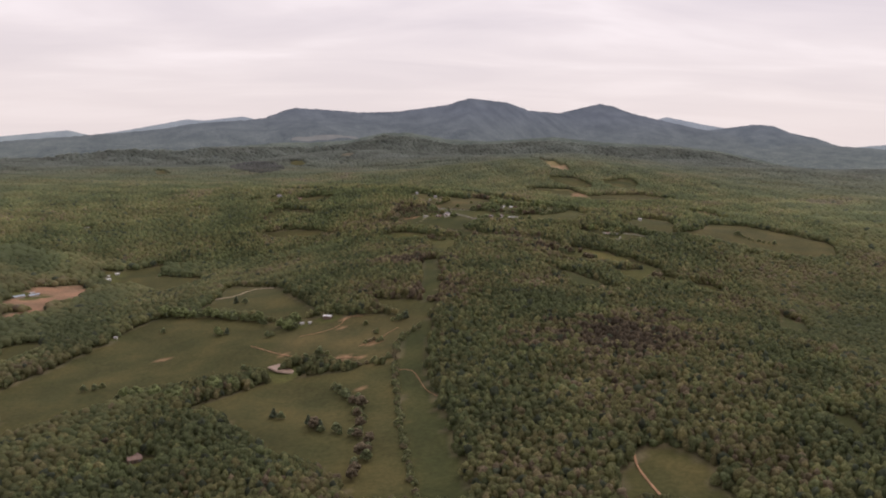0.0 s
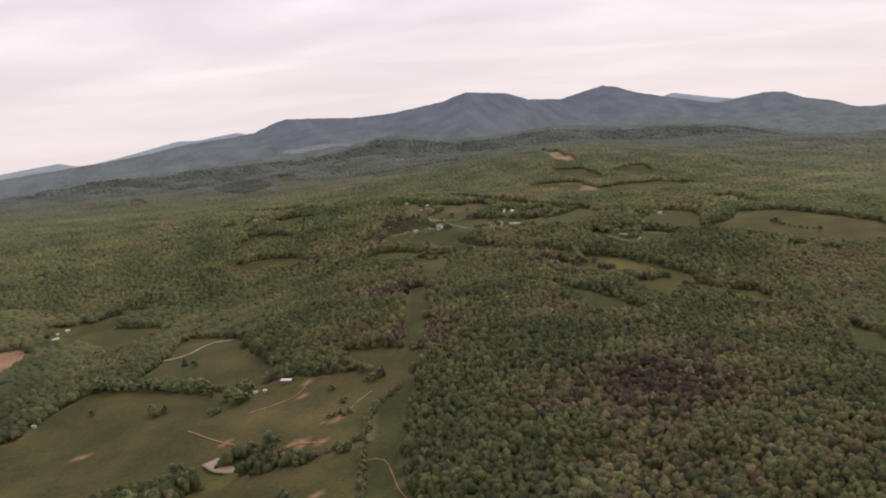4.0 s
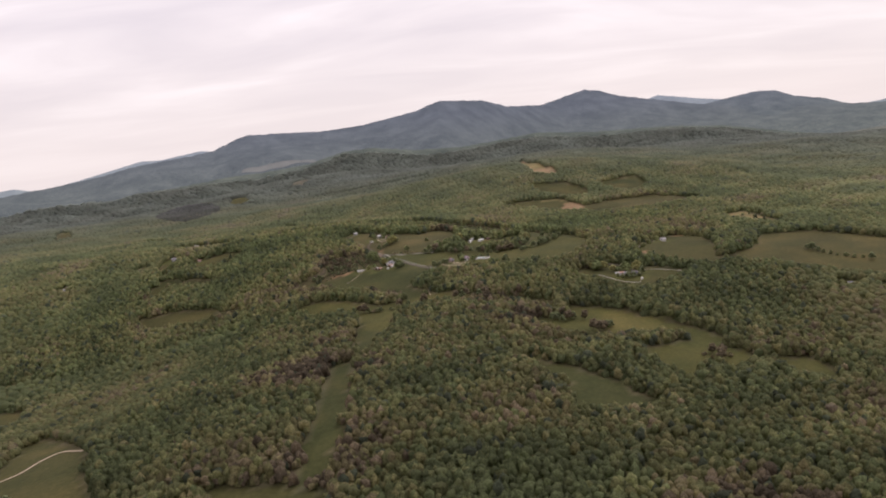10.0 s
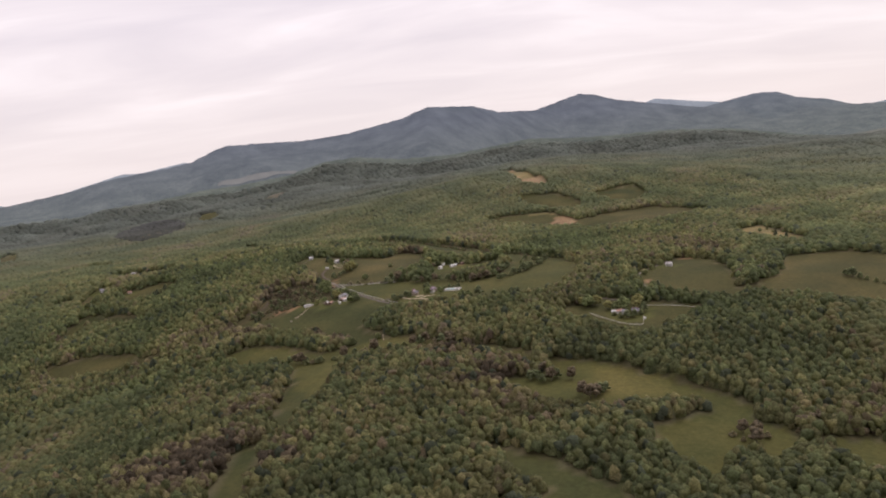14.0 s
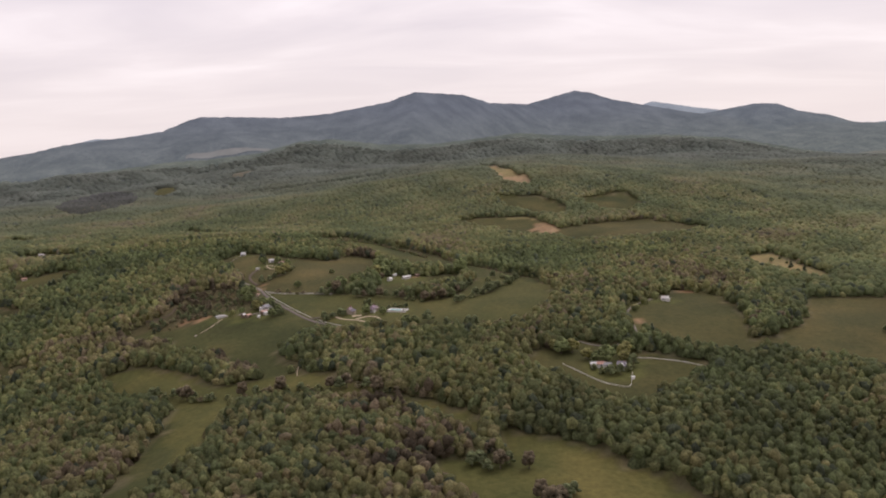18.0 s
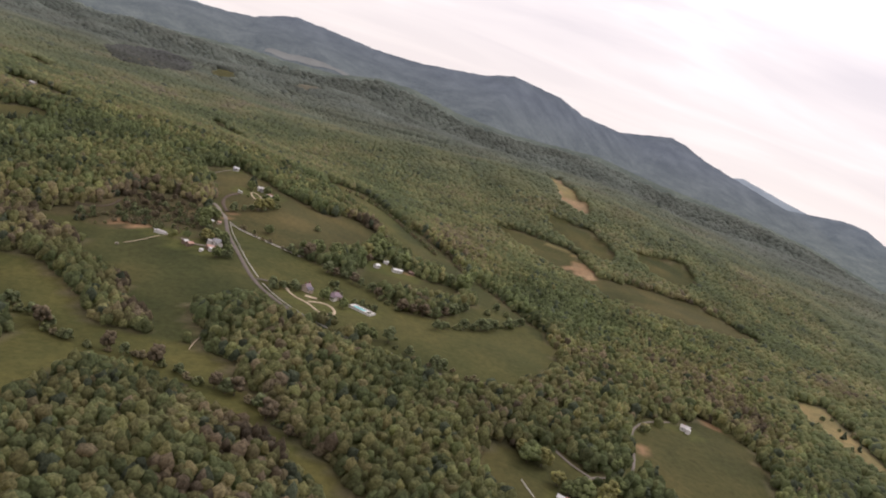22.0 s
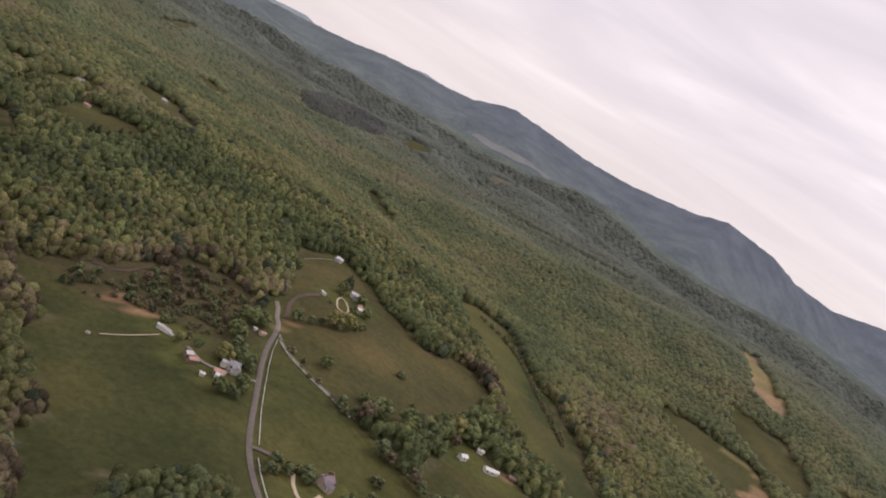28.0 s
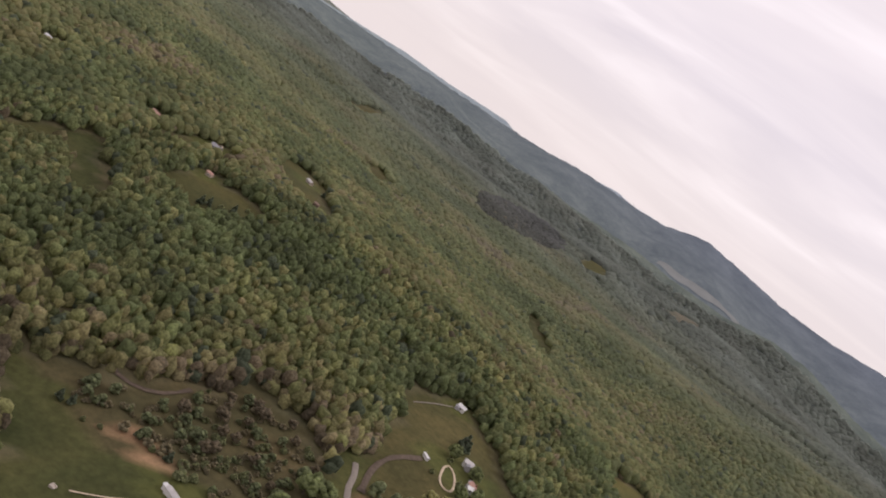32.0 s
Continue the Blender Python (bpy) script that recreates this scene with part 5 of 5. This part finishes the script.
TR = np.random.RandomState(21)
KINDS = {
    "oak": make_tree("broadleaf_tree", "broad spring-green tree standing in pasture", "tree", 8.5, 4.3, (0.236, 0.269, 0.125), 46, TR),
    "lime": make_tree("broadleaf_tree", "round yellow-green tree in fresh leaf", "tree", 8.0, 3.8, (0.308, 0.297, 0.131), 28, TR),
    "budding": make_tree("broadleaf_tree", "brown-pink budding tree, thin in leaf", "tree", 6.5, 3.0, (0.201, 0.167, 0.112), 34, TR),
    "cedar": make_tree("cedar_tree", "dark green cedar standing alone", "tree", 6.5, 2.2, (0.125, 0.150, 0.098), 36, TR, conifer=True),
    "shrub": make_tree("shrub", "low green shrub in a hedge", "shrub", 3.0, 2.0, (0.224, 0.240, 0.124), 20, TR, bush=True),
    "bramble": make_tree("bramble_bush", "brownish bramble bush in rough grass", "bush", 2.4, 1.7, (0.232, 0.204, 0.129), 18, TR, bush=True),
    "bushy": make_tree("small_tree", "small dark green hedgerow tree", "tree", 5.0, 2.6, (0.200, 0.226, 0.120), 28, TR),
}
for i, k in enumerate(KINDS.values()):
    k.matrix_basis = pose(300 + 9 * i, 1292 + 5 * i, float(land(300 + 9 * i, 1292 + 5 * i)), 0, 0, 40 * i)
PLANTED = []


def plant(kind, x, y, scale=1.0):
    ob = copy_thing(KINDS[kind], pose(x, y, float(land(x, y)) - 0.05, 0, 0, float(TR.uniform(0, 360))))
    s = scale * float(TR.uniform(0.85, 1.15))
    ob.scale = (s, s, s * float(TR.uniform(0.9, 1.1)))
    PLANTED.append(ob)
    return ob


def grove(kinds, *places, scale=1.0):
    for i, (x, y) in enumerate(places):
        plant(kinds[i % len(kinds)], x, y, scale)


grove(("oak", "cedar"), (-184, 726), (-175, 722), (-180, 720), (-176, 728), scale=0.7)
grove(("bushy", "shrub"), (-140, 627), (-136, 629), (-250, 609), (-240, 617), (-243, 611), (-133, 702), (-136, 698), (-35, 701), (-30, 699), (-57, 698))
grove(("cedar", "bushy"), (-98, 519), (-93, 516), (-74, 499), (-70, 496), (-66, 491), (-239, 757), (-191, 828), (-180, 817), (-24, 704), (-26, 706))
grove(("shrub", "bramble"), (-46, 673), (-48, 676), (-44, 652), (-50, 654), (-53, 651), (-47, 657), (-41, 655))
grove(("oak", "bushy"), (-208, 786), (-185, 767), (-153, 748), (-146, 735), (-130, 722), (-126, 725), (-118, 726), (-179, 759), (-122, 711), (-116, 713))
plant("oak", 30, 1284, 0.6), plant("oak", 53, 1279, 0.6), plant("shrub", 51, 1323), plant("shrub", 66, 1306, 0.6)
grove(("oak", "bushy"), (23, 1231), (24, 1222), (21, 1219), (26, 1227), (12, 1244), (18, 1243), (15, 1246), (27, 1222), scale=0.72)
plant("lime", 7.5, 1238.5, 0.95), plant("bushy", 4, 1243, 0.8), plant("cedar", -13, 1381, 1.2), plant("cedar", -10, 1378, 1.0)
grove(("oak", "shrub"), (-9, 1367), (-7, 1363), (3, 1367), (4, 1355), (9, 1347), (-4, 1346), (12, 1356), scale=0.6)
grove(("bushy", "oak"), (109, 1167), (111, 1169), (113, 1168), (116, 1169), scale=0.75)
grove(("oak",), (84, 1207), (95, 1203), scale=0.62)
grove(("bushy", "shrub"), (93, 1178), (95, 1181), (69, 1206), (72, 1218), (67, 1209), (99, 1217), (103, 1216.5), (106, 1216), (87, 1222), (90, 1221), (110, 1214), scale=0.8)
grove(("bushy", "shrub"), (59, 1196), (60, 1200), (63, 1203), (61, 1207), (57, 1203), (82, 1236), (85, 1233), (64, 1208), scale=0.8)
grove(("oak", "lime"), (196, 1098), (199, 1094), (193, 1093), (190, 1099), (230, 1112), (226, 1090), (209, 1078), (205, 1083), (214, 1079), (223, 1078), (229, 1094), (224, 1084), scale=0.85)
grove(("shrub", "bushy"), (214, 1064), (217, 1061), (222, 1066), (212, 1060), (208, 1062), (226, 1072), (205, 1068))
grove(("cedar", "shrub"), (339, 1216), (312, 1241), (372, 1207), (366, 1203), (248, 1119), (252, 1116), (420, 1240), (405, 1235), (380, 1225))
grove(("budding", "oak", "bushy"), (317, 1144), (321, 1137), (326, 1135), (336, 1143), (332, 1150), (319, 1168), (323, 1160), (328, 1155), (316, 1152), (312, 1136), (340, 1152), (346, 1160), (330, 1142), (324, 1148))
grove(("budding", "bushy"), (167, 941), (170, 944), (164, 939), (174, 949), (161, 945), (144, 969), (149, 972), (153, 975), (160, 971), (141, 976), (147, 983), (138, 974))
grove(("bramble", "budding"), (221, 884), (226, 882), (233, 887), (229, 890), (218, 889), (224, 893), (249, 892), (256, 896), (263, 892), (260, 899))
grove(("bushy", "shrub"), (151, 1258), (170, 1283), (175, 1300), (134, 1264), (143, 1262), (182, 1296))
grove(("cedar", "shrub"), (-181, 1364), (-178, 1370), (-177, 1377), (-179, 1388), (-183, 1361), (-208, 1460), (-229, 1498), scale=0.8)
grove(("bramble", "shrub"), (-36, 1241), (-40, 1243), (-33, 1245), (-26, 1246), (-44, 1238), (-22, 1242), (-9, 1240))


def hedge(kinds, gap, width, *points):
    """A ragged line of shrubs and small trees."""
    line = smooth_line(points, gap)
    for x, y in line:
        plant(kinds[TR.randint(len(kinds))], x + TR.uniform(-width, width), y + TR.uniform(-width, width), float(TR.uniform(0.7, 1.25)))


hedge(("bushy", "budding", "shrub", "bushy"), 4.6, 3.5, (-67, 564), (-54, 545), (-44, 508), (-41, 478), (-36, 452), (-43, 426), (-47, 407))
hedge(("budding", "bushy"), 6.0, 3.0, (-68, 493), (-53, 480), (-42, 470))
hedge(("shrub", "bramble", "shrub"), 4.4, 1.2, (-12, 682), (-27, 649), (-28, 595), (-24, 541), (-18, 474), (-10, 409), (-7, 385))
hedge(("bushy", "oak", "bushy", "cedar"), 5.0, 3.0, (-217, 590), (-190, 582), (-170, 572), (-150, 582), (-130, 592))
hedge(("shrub", "bushy", "shrub"), 4.5, 2.0, (-95, 630), (-88, 632), (-79, 633))
hedge(("oak", "bushy", "shrub"), 6.5, 2.5, (-257, 816), (-212, 787), (-180, 763), (-151, 744))
hedge(("shrub", "bramble"), 4.0, 1.0, (-72, 606), (-52, 604), (-31, 618))
hedge(("bramble", "shrub", "budding", "bushy"), 4.2, 2.2, (-29, 1114), (-1, 1094), (16, 1088), (37, 1088), (63, 1078), (86, 1070), (109, 1054))
hedge(("bushy", "shrub"), 4.0, 1.6, (143, 1216), (159, 1233), (173, 1254), (190, 1284))
hedge(("bushy", "budding", "shrub", "bushy"), 4.6, 2.0, (76, 1254), (92, 1250), (110, 1238), (124, 1228), (142, 1239), (154, 1274))
hedge(("bushy", "shrub", "oak"), 8.0, 4.0, (100, 1318), (120, 1321), (140, 1326), (150, 1320))
hedge(("shrub", "bushy", "lime"), 4.6, 1.6, (0, 1305), (7, 1316), (16, 1328), (18, 1343))
hedge(("oak", "budding", "bushy", "lime"), 5.5, 5.0, (61, 1268), (75, 1283), (89, 1306), (99, 1345))
hedge(("budding", "bushy", "oak"), 6.0, 6.0, (66, 1274), (86, 1292), (96, 1330))
hedge(("shrub", "bushy", "shrub"), 6.0, 1.5, (387, 1129), (393, 1112), (404, 1096), (420, 1084))
hedge(("shrub", "bramble"), 6.0, 1.2, (142, 1402), (160, 1372), (178, 1344), (192, 1318))
hedge(("shrub", "bramble"), 6.0, 1.2, (28, 1545), (57, 1526), (89, 1475), (110, 1438), (126, 1411))
hedge(("shrub", "bramble", "bushy"), 5.0, 2.0, (18, 1279), (32, 1270), (48, 1264), (58, 1263))
hedge(("bushy", "shrub", "bramble"), 5.0, 3.0, (125, 1172), (140, 1163), (160, 1160), (180, 1160))
hedge(("bushy", "cedar", "shrub"), 5.5, 4.0, (232, 1094), (243, 1097), (256, 1100), (270, 1090), (285, 1086))


def thicket(kinds, count, cx, cy, rx, ry):
    """Loose shrubs over rough grass."""
    for _ in range(count):
        a, r = TR.uniform(0, 2 * np.pi), math.sqrt(TR.uniform(0, 1))
        plant(kinds[TR.randint(len(kinds))], cx + rx * r * math.cos(a), cy + ry * r * math.sin(a), float(TR.uniform(0.4, 0.8)))


thicket(("bramble", "shrub", "bramble", "bushy", "bramble"), 70, -38, 1254, 16, 14)
thicket(("bramble", "shrub", "bramble", "bushy", "shrub", "budding"), 110, -32, 1276, 24, 22)
thicket(("bramble", "shrub", "bushy", "bramble"), 40, -16, 1262, 11, 18)
thicket(("bramble", "shrub", "bushy"), 20, -60, 1240, 10, 9)
grove(("cedar", "shrub"), (-60, 1227), (-50, 1229), (-57, 1229), (-46, 1232), (-40, 1240), (-34, 1241), (-29, 1243), scale=0.5)
grove(("cedar", "shrub", "bushy"), (398, 1330), (404, 1345), (412, 1360), (416, 1330), (421, 1350), (409, 1300), (418, 1310), (424, 1372), scale=0.7)
grove(("bushy", "oak"), (3, 1255), (-2, 1262), (8, 1252), (-8, 1280), (-14, 1284), (-4, 1284), scale=0.9)
